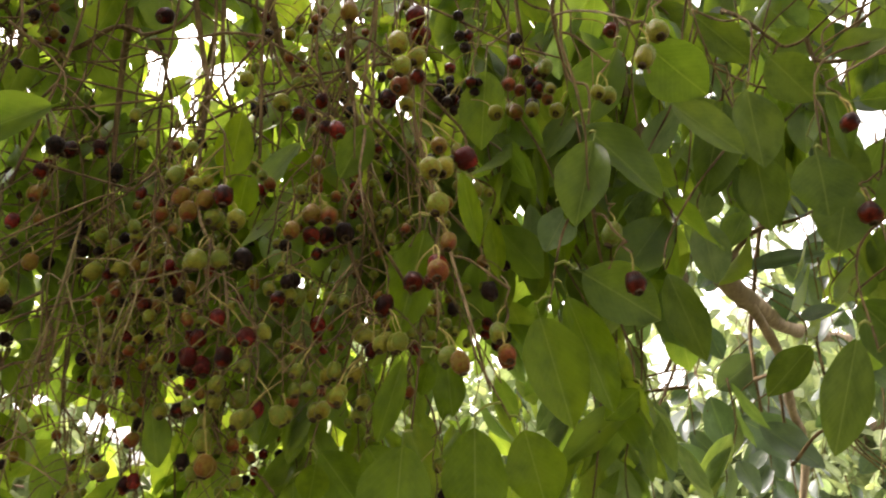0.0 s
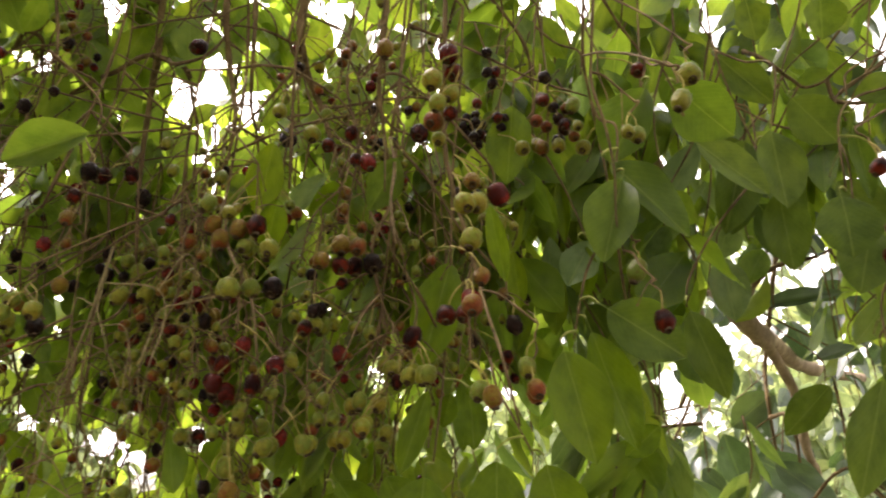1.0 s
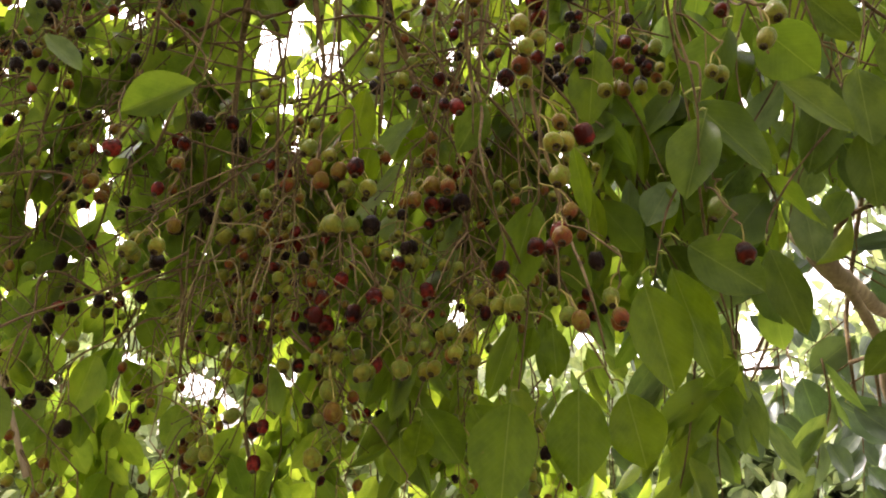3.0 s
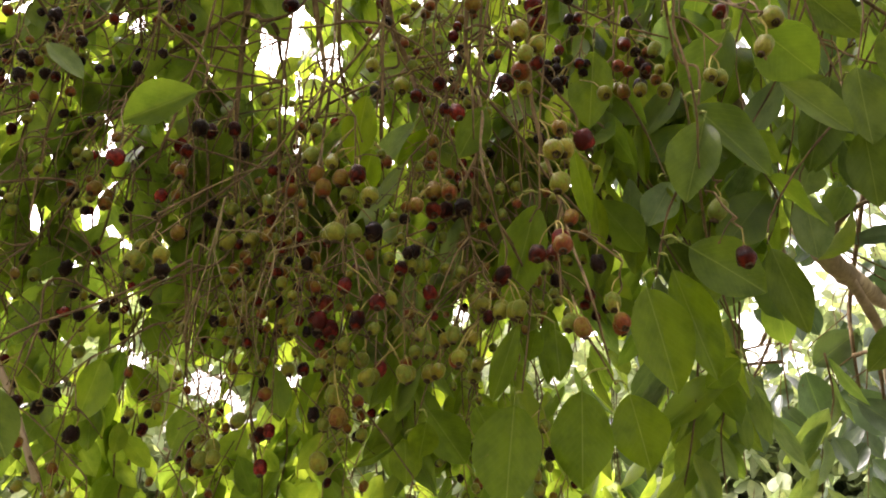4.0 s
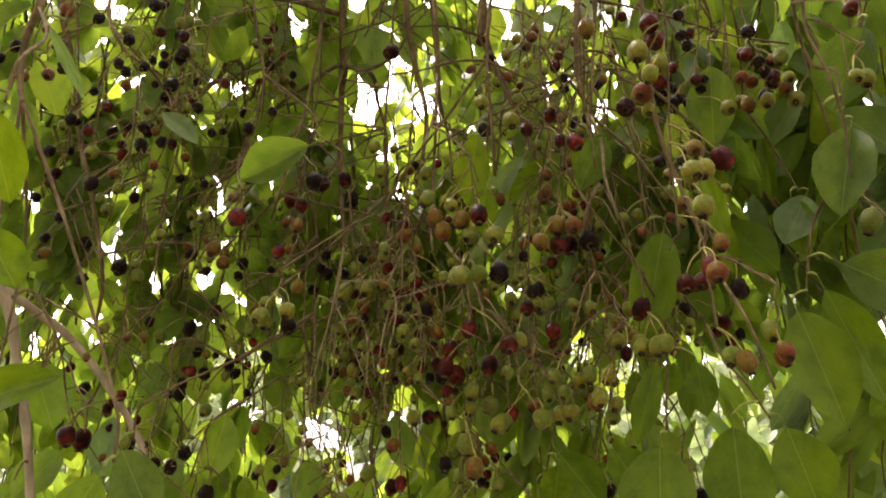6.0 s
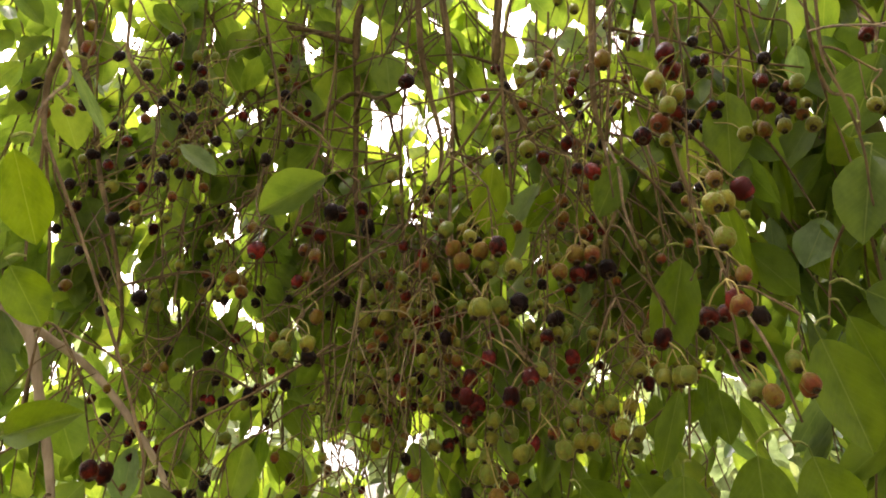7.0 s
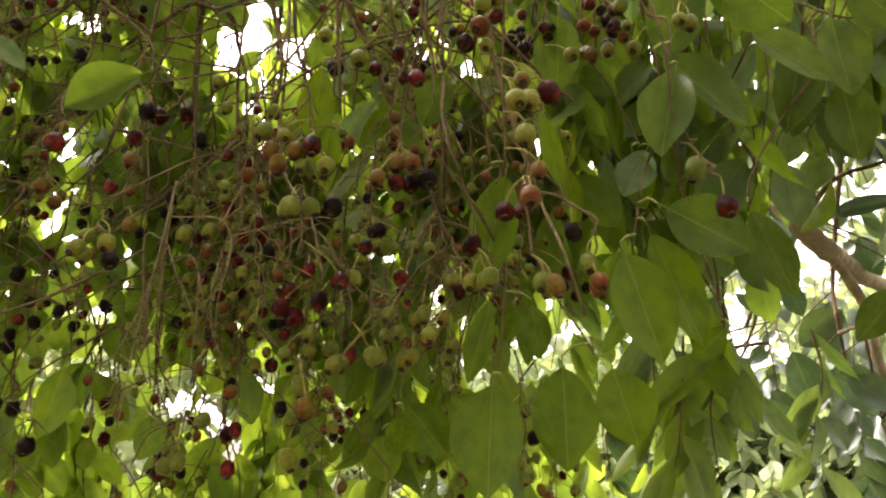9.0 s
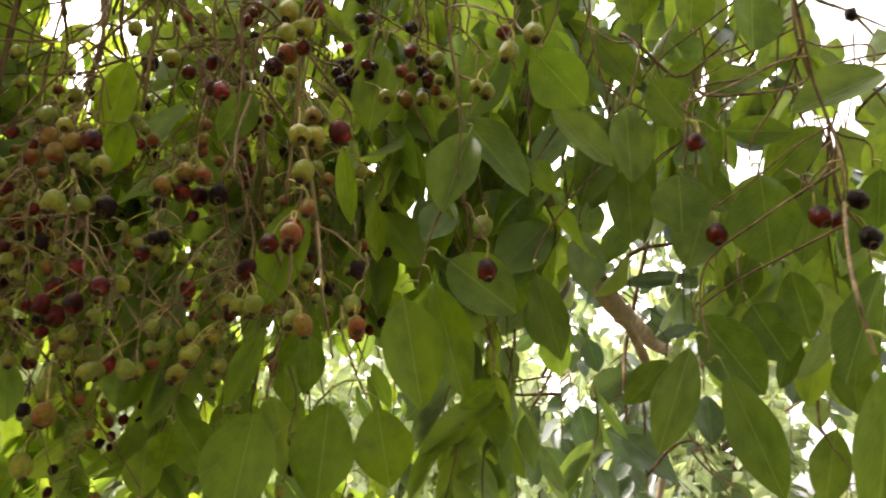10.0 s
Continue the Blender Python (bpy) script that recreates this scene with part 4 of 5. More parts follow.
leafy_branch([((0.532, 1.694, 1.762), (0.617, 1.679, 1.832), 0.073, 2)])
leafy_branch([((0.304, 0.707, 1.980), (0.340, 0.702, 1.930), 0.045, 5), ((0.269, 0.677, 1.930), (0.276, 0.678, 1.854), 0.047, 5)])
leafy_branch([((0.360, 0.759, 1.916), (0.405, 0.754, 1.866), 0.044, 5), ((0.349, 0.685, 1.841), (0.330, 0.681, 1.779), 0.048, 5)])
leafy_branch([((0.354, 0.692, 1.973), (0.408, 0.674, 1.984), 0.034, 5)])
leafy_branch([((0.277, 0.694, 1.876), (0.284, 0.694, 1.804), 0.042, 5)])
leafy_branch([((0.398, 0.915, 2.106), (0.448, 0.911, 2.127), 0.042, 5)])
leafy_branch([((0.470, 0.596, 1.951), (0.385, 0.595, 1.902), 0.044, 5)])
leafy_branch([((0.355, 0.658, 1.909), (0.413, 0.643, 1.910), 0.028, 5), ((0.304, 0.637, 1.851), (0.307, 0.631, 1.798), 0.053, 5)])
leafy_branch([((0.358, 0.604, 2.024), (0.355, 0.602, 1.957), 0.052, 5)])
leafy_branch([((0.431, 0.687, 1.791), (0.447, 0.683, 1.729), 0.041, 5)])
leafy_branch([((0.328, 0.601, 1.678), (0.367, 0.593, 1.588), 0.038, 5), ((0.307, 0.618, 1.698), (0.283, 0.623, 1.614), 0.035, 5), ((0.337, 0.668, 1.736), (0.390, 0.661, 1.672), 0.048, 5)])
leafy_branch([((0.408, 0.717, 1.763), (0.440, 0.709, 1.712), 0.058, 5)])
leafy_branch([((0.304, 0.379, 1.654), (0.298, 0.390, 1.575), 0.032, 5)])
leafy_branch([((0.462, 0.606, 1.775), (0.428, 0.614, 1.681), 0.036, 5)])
leafy_branch([((0.002, 0.709, 1.925), (0.004, 0.720, 1.883), 0.025, 4)])
leafy_branch([((0.016, 0.755, 1.900), (0.023, 0.762, 1.861), 0.017, 1)])
leafy_branch([((0.053, 0.828, 1.910), (0.035, 0.842, 1.845), 0.043, 4)])
leafy_branch([((0.017, 0.611, 1.828), (0.031, 0.627, 1.769), 0.017)])
leafy_branch([((0.079, 0.864, 1.953), (0.093, 0.879, 1.889), 0.028, 4)])
leafy_branch([((0.140, 0.594, 1.925), (0.116, 0.620, 1.869), 0.046, 5)])
leafy_branch([((0.273, 0.817, 2.096), (0.334, 0.823, 2.037), 0.042, 5)])
leafy_branch([((0.259, 0.801, 1.987), (0.296, 0.811, 1.924), 0.036, 5)])
leafy_branch([((0.311, 0.874, 1.973), (0.299, 0.895, 1.906), 0.042, 5)])
leafy_branch([((0.306, 0.821, 1.916), (0.338, 0.825, 1.851), 0.043, 5)])
leafy_branch([((0.360, 0.711, 1.957), (0.379, 0.729, 1.884), 0.027, 5)])
leafy_branch([((0.459, 0.672, 1.933), (0.418, 0.708, 1.886), 0.041, 5)])
leafy_branch([((0.671, 1.010, 2.207), (0.674, 0.967, 2.242), 0.048, 1)])
leafy_branch([((0.523, 0.801, 2.150), (0.527, 0.821, 2.097), 0.033, 3)])
leafy_branch([((0.440, 0.986, 2.226), (0.469, 0.996, 2.168), 0.050, 1)])
leafy_branch([((0.369, 0.758, 2.132), (0.373, 0.776, 2.089), 0.049, 5)])
leafy_branch([((0.312, 0.816, 2.171), (0.326, 0.832, 2.124), 0.044, 5)])
leafy_branch([((0.375, 0.632, 1.858), (0.392, 0.644, 1.780), 0.063, 5)])
leafy_branch([((0.414, 0.790, 1.944), (0.417, 0.809, 1.872), 0.024, 1)])
leafy_branch([((0.612, 0.773, 1.993), (0.587, 0.801, 1.949), 0.039, 3)])
leafy_branch([((0.551, 0.721, 1.921), (0.552, 0.735, 1.862), 0.041, 5)])
leafy_branch([((0.477, 0.719, 1.892), (0.474, 0.740, 1.815), 0.039, 5)])
leafy_branch([((-0.039, 0.812, 1.644), (-0.012, 0.809, 1.565), 0.036, 4)])
leafy_branch([((0.238, 1.000, 1.693), (0.122, 1.009, 1.606), 0.042, 4)])
leafy_branch([((0.169, 0.971, 1.753), (0.186, 0.969, 1.684), 0.025, 5)])
leafy_branch([((0.306, 0.960, 1.900), (0.319, 0.969, 1.820), 0.055, 1)])
leafy_branch([((0.600, 1.284, 1.946), (0.475, 1.321, 1.928), 0.035, 2)])
leafy_branch([((0.531, 1.121, 1.824), (0.477, 1.134, 1.804), 0.025, 2)])
leafy_branch([((0.460, 1.053, 1.758), (0.404, 1.070, 1.694), 0.045, 5)])
leafy_branch([((0.587, 0.869, 1.793), (0.549, 0.893, 1.725), 0.031, 1)])
leafy_branch([((0.749, 1.141, 1.697), (0.727, 1.144, 1.584), 0.058, 5)])
leafy_branch([((0.470, 0.907, 1.881), (0.476, 0.913, 1.813), 0.022, 3)])
leafy_branch([((0.681, 1.573, 1.991), (0.698, 1.570, 1.895), 0.055, 2)])
leafy_branch([((0.674, 1.687, 1.989), (0.703, 1.675, 1.899), 0.053, 2)])
leafy_branch([((0.614, 1.733, 1.860), (0.629, 1.725, 1.735), 0.053, 2)])
leafy_branch([((0.564, 1.843, 1.924), (0.590, 1.829, 1.843), 0.051, 2)])
leafy_branch([((0.543, 0.827, 1.826), (0.552, 0.825, 1.769), 0.042, 3)])
leafy_branch([((0.500, 0.895, 1.873), (0.484, 0.910, 1.810), 0.044, 5)])
leafy_branch([((0.554, 0.782, 1.925), (0.555, 0.801, 1.847), 0.049, 5)])
leafy_branch([((0.528, 0.819, 1.875), (0.516, 0.839, 1.799), 0.042, 3)])
leafy_branch([((0.147, 1.004, 1.846), (0.189, 1.004, 1.783), 0.052, 5)])
leafy_branch([((0.115, 1.042, 1.901), (0.108, 1.055, 1.815), 0.039, 4)])
leafy_branch([((0.063, 1.002, 1.867), (0.057, 1.011, 1.785), 0.040, 4)])
leafy_branch([((-0.021, 0.964, 1.796), (-0.037, 0.968, 1.711), 0.042, 4)])
leafy_branch([((0.667, 1.404, 1.761), (0.673, 1.393, 1.671), 0.051, 2)])
leafy_branch([((0.773, 1.236, 1.757), (0.775, 1.225, 1.703), 0.041, 1)])
leafy_branch([((0.529, 1.464, 1.680), (0.619, 1.418, 1.608), 0.058, 2)])
leafy_branch([((0.309, 1.606, 1.813), (0.335, 1.594, 1.745), 0.047, 2)])
leafy_branch([((0.255, 1.629, 1.638), (0.227, 1.616, 1.549), 0.052, 2)])
leafy_branch([((0.327, 1.720, 1.647), (0.372, 1.695, 1.547), 0.058, 2)])
leafy_branch([((0.398, 1.707, 1.653), (0.423, 1.685, 1.574), 0.050, 2)])
leafy_branch([((0.521, 1.574, 1.618), (0.549, 1.549, 1.557), 0.047, 2)])
leafy_branch([((0.127, 0.798, 2.097), (0.137, 0.806, 2.066), 0.027, 1)])
leafy_branch([((-0.151, 0.763, 1.920), (-0.194, 0.764, 1.866), 0.025, 1)])
leafy_branch([((-0.575, 0.994, 2.264), (-0.582, 1.022, 2.187), 0.048, 3)])
leafy_branch([((-0.594, 1.003, 2.232), (-0.639, 0.977, 2.197), 0.039, 3)])
leafy_branch([((-0.513, 1.027, 2.270), (-0.533, 1.062, 2.167), 0.046, 3)])
leafy_branch([((-0.446, 0.988, 2.183), (-0.450, 1.005, 2.124), 0.023, 3)])
leafy_branch([((-0.412, 0.948, 2.172), (-0.392, 0.966, 2.134), 0.046, 4)])
leafy_branch([((-0.597, 1.090, 2.303), (-0.591, 1.112, 2.245), 0.044, 3)])
leafy_branch([((-0.529, 1.182, 2.212), (-0.568, 1.161, 2.180), 0.027, 3)])
leafy_branch([((-0.460, 0.405, 1.759), (-0.446, 0.426, 1.719), 0.032)])
leafy_branch([((-0.647, 0.603, 2.023), (-0.639, 0.632, 1.970), 0.045, 4)])
leafy_branch([((-0.639, 0.995, 2.306), (-0.690, 0.993, 2.235), 0.052, 3)])
leafy_branch([((-0.579, 0.993, 2.263), (-0.597, 1.012, 2.192), 0.054, 3)])
leafy_branch([((-0.600, 1.031, 2.381), (-0.638, 1.042, 2.311), 0.046, 3)])
leafy_branch([((-0.559, 1.047, 2.389), (-0.581, 1.057, 2.336), 0.048, 3)])
leafy_branch([((-0.633, 0.971, 2.343), (-0.661, 0.977, 2.286), 0.054, 3)])
leafy_branch([((-0.328, 0.969, 2.271), (-0.349, 0.987, 2.213), 0.041, 3)])
leafy_branch([((-0.210, 0.916, 2.213), (-0.225, 0.934, 2.160), 0.042, 4)])
leafy_branch([((-0.272, 0.962, 2.116), (-0.290, 0.967, 2.072), 0.020, 4)])
leafy_branch([((-0.122, 0.753, 1.911), (-0.165, 0.754, 1.868), 0.026)])
leafy_branch([((-0.653, 0.979, 1.964), (-0.679, 0.966, 1.910), 0.046, 4)])
leafy_branch([((-0.789, 1.007, 1.973), (-0.820, 0.980, 1.931), 0.048, 3)])
leafy_branch([((-0.769, 1.053, 1.875), (-0.710, 1.085, 1.847), 0.035, 4)])
leafy_branch([((-0.627, 1.001, 1.673), (-0.639, 0.983, 1.583), 0.051, 4)])
leafy_branch([((-0.574, 1.032, 1.665), (-0.545, 1.037, 1.597), 0.036, 1)])
leafy_branch([((-0.790, 0.804, 1.731), (-0.763, 0.824, 1.645), 0.073, 4)])
leafy_branch([((-0.353, 0.994, 1.829), (-0.355, 1.002, 1.720), 0.042, 4)])
leafy_branch([((-0.731, 0.982, 1.751), (-0.740, 0.969, 1.686), 0.041, 4)])
leafy_branch([((-0.815, 1.028, 1.841), (-0.831, 1.009, 1.794), 0.054, 3)])
leafy_branch([((-0.752, 1.136, 1.838), (-0.757, 1.130, 1.762), 0.060, 3)])
leafy_branch([((-0.734, 1.159, 1.774), (-0.703, 1.170, 1.708), 0.060, 3)])
leafy_branch([((-0.817, 0.884, 1.870), (-0.846, 0.846, 1.848), 0.044, 4)])
leafy_branch([((-0.886, 0.955, 2.061), (-0.910, 0.945, 1.993), 0.060, 3)])
leafy_branch([((-0.898, 0.907, 2.129), (-0.922, 0.899, 2.062), 0.056, 3)])
leafy_branch([((-0.784, 1.028, 2.087), (-0.791, 1.031, 2.029), 0.050, 3)])
leafy_branch([((-0.908, 1.088, 1.820), (-0.859, 1.093, 1.886), 0.062, 3)])
leafy_branch([((-0.518, 0.984, 2.120), (-0.566, 0.972, 2.066), 0.053, 4)])
leafy_branch([((-0.680, 1.053, 2.176), (-0.702, 1.021, 2.175), 0.040, 3)])
leafy_branch([((-0.750, 0.975, 2.325), (-0.772, 0.985, 2.260), 0.052, 3)])
leafy_branch([((-0.799, 0.938, 2.322), (-0.800, 0.967, 2.255), 0.046, 3)])
leafy_branch([((-0.749, 0.915, 1.667), (-0.748, 0.904, 1.587), 0.048, 1)])
leafy_branch([((-0.694, 0.768, 1.619), (-0.719, 0.730, 1.566), 0.044, 4)])
leafy_branch([((-0.782, 1.015, 1.690), (-0.740, 1.034, 1.625), 0.046, 3)])
leafy_branch([((-0.495, 1.018, 1.613), (-0.508, 0.999, 1.555), 0.041, 4)])
leafy_branch([((-0.361, 0.963, 1.667), (-0.344, 0.961, 1.597), 0.039, 4)])
leafy_branch([((-0.546, 1.202, 1.771), (-0.551, 1.194, 1.696), 0.039, 3)])
leafy_branch([((-0.200, 1.036, 1.811), (-0.209, 1.041, 1.705), 0.031, 1)])
leafy_branch([((-0.249, 0.994, 1.687), (-0.235, 0.991, 1.624), 0.034, 4)])
leafy_branch([((-0.192, 1.005, 1.686), (-0.201, 0.998, 1.603), 0.037, 4)])
leafy_branch([((-0.121, 0.979, 1.876), (-0.135, 0.989, 1.783), 0.033, 1)])
leafy_branch([((-0.065, 0.961, 1.941), (-0.078, 0.973, 1.871), 0.030, 4)])
leafy_branch([((-0.044, 1.079, 1.906), (-0.060, 1.090, 1.812), 0.049, 4)])
leafy_branch([((0.095, 0.961, 1.923), (0.099, 0.976, 1.834), 0.030, 1)])
leafy_branch([((0.072, 0.977, 1.880), (0.057, 0.989, 1.798), 0.033, 4)])
leafy_branch([((0.547, 0.895, 1.783), (0.534, 0.903, 1.713), 0.040, 5)])
leafy_branch([((0.599, 0.923, 1.783), (0.587, 0.933, 1.699), 0.048, 4)])
leafy_branch([((0.598, 0.868, 1.761), (0.605, 0.864, 1.688), 0.044, 5)])
leafy_branch([((0.635, 0.965, 1.761), (0.644, 0.956, 1.706), 0.040, 4)])
leafy_branch([((0.586, 0.809, 1.789), (0.573, 0.821, 1.712), 0.042, 5)])
leafy_branch([((0.607, 0.981, 1.763), (0.595, 0.985, 1.708), 0.035, 2)])

# ---- the fruit ----
rng.seed(13)
fruit_cluster([(-0.883, 0.962, 2.153, 0.0092, "k")])
fruit_cluster([(-0.635, 0.994, 2.142, 0.0071, "k")])
fruit_cluster([(-0.819, 0.792, 2.085, 0.0078, "k")])
fruit_cluster([(-0.764, 0.861, 2.066, 0.0089, "k")])
fruit_cluster([(-0.735, 0.719, 2.063, 0.0092, "k")])
fruit_cluster([(-0.281, 0.706, 2.033, 0.0090, "d")])
fruit_cluster([(-0.893, 0.914, 2.027, 0.0087, "k"), (-0.912, 0.910, 2.023, 0.0087, "o")])
fruit_cluster([(-0.621, 0.762, 2.011, 0.0056, "k"), (-0.584, 0.731, 2.004, 0.0054, "g")])
fruit_cluster([(0.012, 0.667, 2.003, 0.0052, "k"), (0.021, 0.675, 1.987, 0.0052, "d"), (0.013, 0.670, 1.984, 0.0052, "k"), (0.018, 0.675, 1.975, 0.0052, "k"), (0.004, 0.680, 1.957, 0.0052, "d"), (0.062, 0.656, 1.949, 0.0060, "d"), (0.030, 0.688, 1.946, 0.0052, "k"), (0.023, 0.681, 1.943, 0.0052, "d"), (0.027, 0.687, 1.935, 0.0052, "k"), (0.008, 0.697, 1.933, 0.0052, "d"), (0.005, 0.688, 1.929, 0.0052, "k"), (0.015, 0.688, 1.924, 0.0052, "d"), (0.002, 0.681, 1.923, 0.0052, "k"), (0.061, 0.690, 1.919, 0.0072, "y"), (0.045, 0.652, 1.898, 0.0072, "g")])
fruit_cluster([(0.001, 0.756, 1.985, 0.0052, "k"), (-0.008, 0.754, 1.980, 0.0052, "k"), (0.009, 0.761, 1.975, 0.0052, "k"), (0.002, 0.751, 1.974, 0.0052, "k"), (-0.002, 0.760, 1.973, 0.0052, "k"), (-0.011, 0.753, 1.970, 0.0052, "k"), (0.014, 0.763, 1.965, 0.0052, "k"), (0.003, 0.764, 1.964, 0.0052, "k"), (-0.007, 0.756, 1.962, 0.0052, "k"), (0.005, 0.760, 1.954, 0.0052, "k")])
fruit_cluster([(0.414, 0.552, 1.972, 0.0055, "k")])
fruit_cluster([(-0.849, 0.828, 1.963, 0.0071, "k")])
fruit_cluster([(0.142, 0.623, 1.959, 0.0071, "d"), (0.097, 0.645, 1.896, 0.0070, "g")])
fruit_cluster([(-0.394, 0.661, 1.956, 0.0052, "k")])
fruit_cluster([(-0.666, 0.930, 1.955, 0.0082, "g")])
fruit_cluster([(-0.620, 1.214, 1.949, 0.0092, "k")])
fruit_cluster([(0.061, 0.609, 1.943, 0.0059, "k"), (0.063, 0.645, 1.942, 0.0061, "d"), (0.083, 0.644, 1.933, 0.0057, "o"), (0.072, 0.643, 1.933, 0.0048, "k"), (0.087, 0.631, 1.929, 0.0067, "g"), (0.057, 0.645, 1.921, 0.0060, "o"), (0.075, 0.639, 1.920, 0.0055, "d"), (0.066, 0.654, 1.920, 0.0056, "o"), (0.081, 0.647, 1.914, 0.0060, "d"), (0.078, 0.668, 1.913, 0.0066, "k"), (0.080, 0.632, 1.911, 0.0056, "d"), (0.064, 0.676, 1.910, 0.0067, "o"), (0.090, 0.625, 1.906, 0.0054, "g"), (0.077, 0.657, 1.903, 0.0069, "y"), (0.088, 0.636, 1.902, 0.0055, "o")])
fruit_cluster([(-0.180, 0.708, 1.932, 0.0092, "k")])
fruit_cluster([(-0.461, 0.840, 1.927, 0.0086, "r"), (-0.476, 0.863, 1.906, 0.0087, "o")])
fruit_cluster([(-0.016, 0.545, 1.925, 0.0079, "r"), (-0.012, 0.554, 1.914, 0.0080, "d"), (-0.026, 0.525, 1.891, 0.0079, "y"), (-0.012, 0.521, 1.877, 0.0070, "y"), (-0.038, 0.571, 1.871, 0.0077, "d"), (-0.012, 0.525, 1.864, 0.0055, "d"), (-0.024, 0.537, 1.864, 0.0080, "o"), (-0.019, 0.493, 1.855, 0.0062, "y"), (-0.021, 0.546, 1.854, 0.0057, "y"), (0.005, 0.501, 1.802, 0.0062, "o"), (0.022, 0.513, 1.798, 0.0082, "r"), (0.009, 0.491, 1.783, 0.0071, "y"), (0.001, 0.479, 1.778, 0.0072, "y"), (0.006, 0.485, 1.757, 0.0075, "y"), (0.013, 0.473, 1.730, 0.0052, "o")])
fruit_cluster([(-0.061, 0.520, 1.913, 0.0068, "o")])
fruit_cluster([(-0.372, 0.824, 1.913, 0.0094, "k")])
fruit_cluster([(-0.144, 0.659, 1.913, 0.0085, "y"), (-0.132, 0.675, 1.910, 0.0072, "d"), (-0.106, 0.650, 1.910, 0.0064, "d"), (-0.095, 0.619, 1.870, 0.0055, "d")])
fruit_cluster([(-0.160, 0.608, 1.909, 0.0065, "g")])
fruit_cluster([(-0.802, 0.880, 1.907, 0.0088, "k")])
fruit_cluster([(-0.335, 0.718, 1.896, 0.0077, "d"), (-0.344, 0.682, 1.879, 0.0088, "d")])
fruit_cluster([(-0.639, 1.022, 1.883, 0.0078, "k")])
fruit_cluster([(-0.593, 0.957, 1.883, 0.0081, "k")])
fruit_cluster([(-0.555, 1.110, 1.876, 0.0083, "k")])
fruit_cluster([(-0.618, 0.868, 1.874, 0.0083, "k")])
fruit_cluster([(-0.333, 0.641, 1.866, 0.0083, "k"), (-0.353, 0.658, 1.849, 0.0064, "d"), (-0.365, 0.674, 1.834, 0.0071, "o")])
fruit_cluster([(0.141, 0.474, 1.866, 0.0077, "g")])
fruit_cluster([(0.121, 0.540, 1.856, 0.0065, "g"), (0.112, 0.529, 1.853, 0.0054, "g")])
fruit_cluster([(-0.080, 0.593, 1.856, 0.0075, "r"), (-0.100, 0.613, 1.793, 0.0083, "o"), (-0.086, 0.610, 1.791, 0.0079, "o"), (-0.076, 0.625, 1.782, 0.0085, "k"), (-0.092, 0.634, 1.782, 0.0077, "d"), (-0.113, 0.604, 1.778, 0.0064, "o"), (-0.099, 0.609, 1.775, 0.0074, "d"), (-0.110, 0.593, 1.774, 0.0068, "o")])
fruit_cluster([(-0.381, 0.884, 1.854, 0.0072, "k"), (-0.353, 0.862, 1.819, 0.0089, "g"), (-0.380, 0.883, 1.816, 0.0091, "g")])
fruit_cluster([(-0.713, 0.719, 1.843, 0.0079, "o")])
fruit_cluster([(0.436, 0.592, 1.829, 0.0083, "k"), (0.423, 0.598, 1.811, 0.0073, "d"), (0.450, 0.599, 1.800, 0.0092, "k")])
fruit_cluster([(-0.473, 0.893, 1.827, 0.0073, "k")])
fruit_cluster([(-0.622, 0.738, 1.825, 0.0092, "k")])
fruit_cluster([(-0.358, 0.814, 1.824, 0.0092, "g")])
fruit_cluster([(-0.261, 0.702, 1.823, 0.0078, "o")])
fruit_cluster([(-0.204, 0.593, 1.819, 0.0071, "g"), (-0.198, 0.594, 1.802, 0.0070, "o"), (-0.176, 0.564, 1.801, 0.0058, "g"), (-0.190, 0.591, 1.789, 0.0077, "o"), (-0.152, 0.558, 1.789, 0.0077, "d"), (-0.167, 0.563, 1.788, 0.0070, "o"), (-0.162, 0.577, 1.777, 0.0066, "g"), (-0.161, 0.565, 1.775, 0.0066, "g"), (-0.143, 0.560, 1.771, 0.0069, "g"), (-0.138, 0.549, 1.769, 0.0071, "g"), (-0.142, 0.582, 1.749, 0.0083, "k"), (-0.156, 0.573, 1.746, 0.0073, "g"), (-0.170, 0.561, 1.742, 0.0077, "g"), (-0.163, 0.547, 1.739, 0.0078, "g"), (-0.136, 0.586, 1.692, 0.0073, "r")])
fruit_cluster([(-0.396, 0.697, 1.816, 0.0070, "r"), (-0.368, 0.689, 1.775, 0.0075, "o")])
fruit_cluster([(-0.372, 0.575, 1.812, 0.0083, "r")])
fruit_cluster([(0.116, 0.405, 1.809, 0.0058, "g")])
fruit_cluster([(0.254, 0.481, 1.807, 0.0057, "d"), (0.249, 0.473, 1.803, 0.0055, "d")])
fruit_cluster([(-0.278, 0.761, 1.805, 0.0090, "g"), (-0.325, 0.769, 1.788, 0.0092, "g"), (-0.349, 0.763, 1.785, 0.0092, "g"), (-0.268, 0.771, 1.779, 0.0078, "d")])
fruit_cluster([(-0.302, 0.841, 1.803, 0.0080, "r"), (-0.304, 0.819, 1.799, 0.0084, "g"), (-0.320, 0.842, 1.797, 0.0086, "g"), (-0.328, 0.832, 1.773, 0.0085, "g"), (-0.302, 0.816, 1.768, 0.0076, "g"), (-0.297, 0.803, 1.762, 0.0076, "g"), (-0.350, 0.855, 1.738, 0.0087, "g")])
fruit_cluster([(-0.728, 0.942, 1.802, 0.0073, "k")])
fruit_cluster([(0.377, 0.549, 1.793, 0.0088, "d")])
fruit_cluster([(0.327, 0.613, 1.793, 0.0088, "d")])
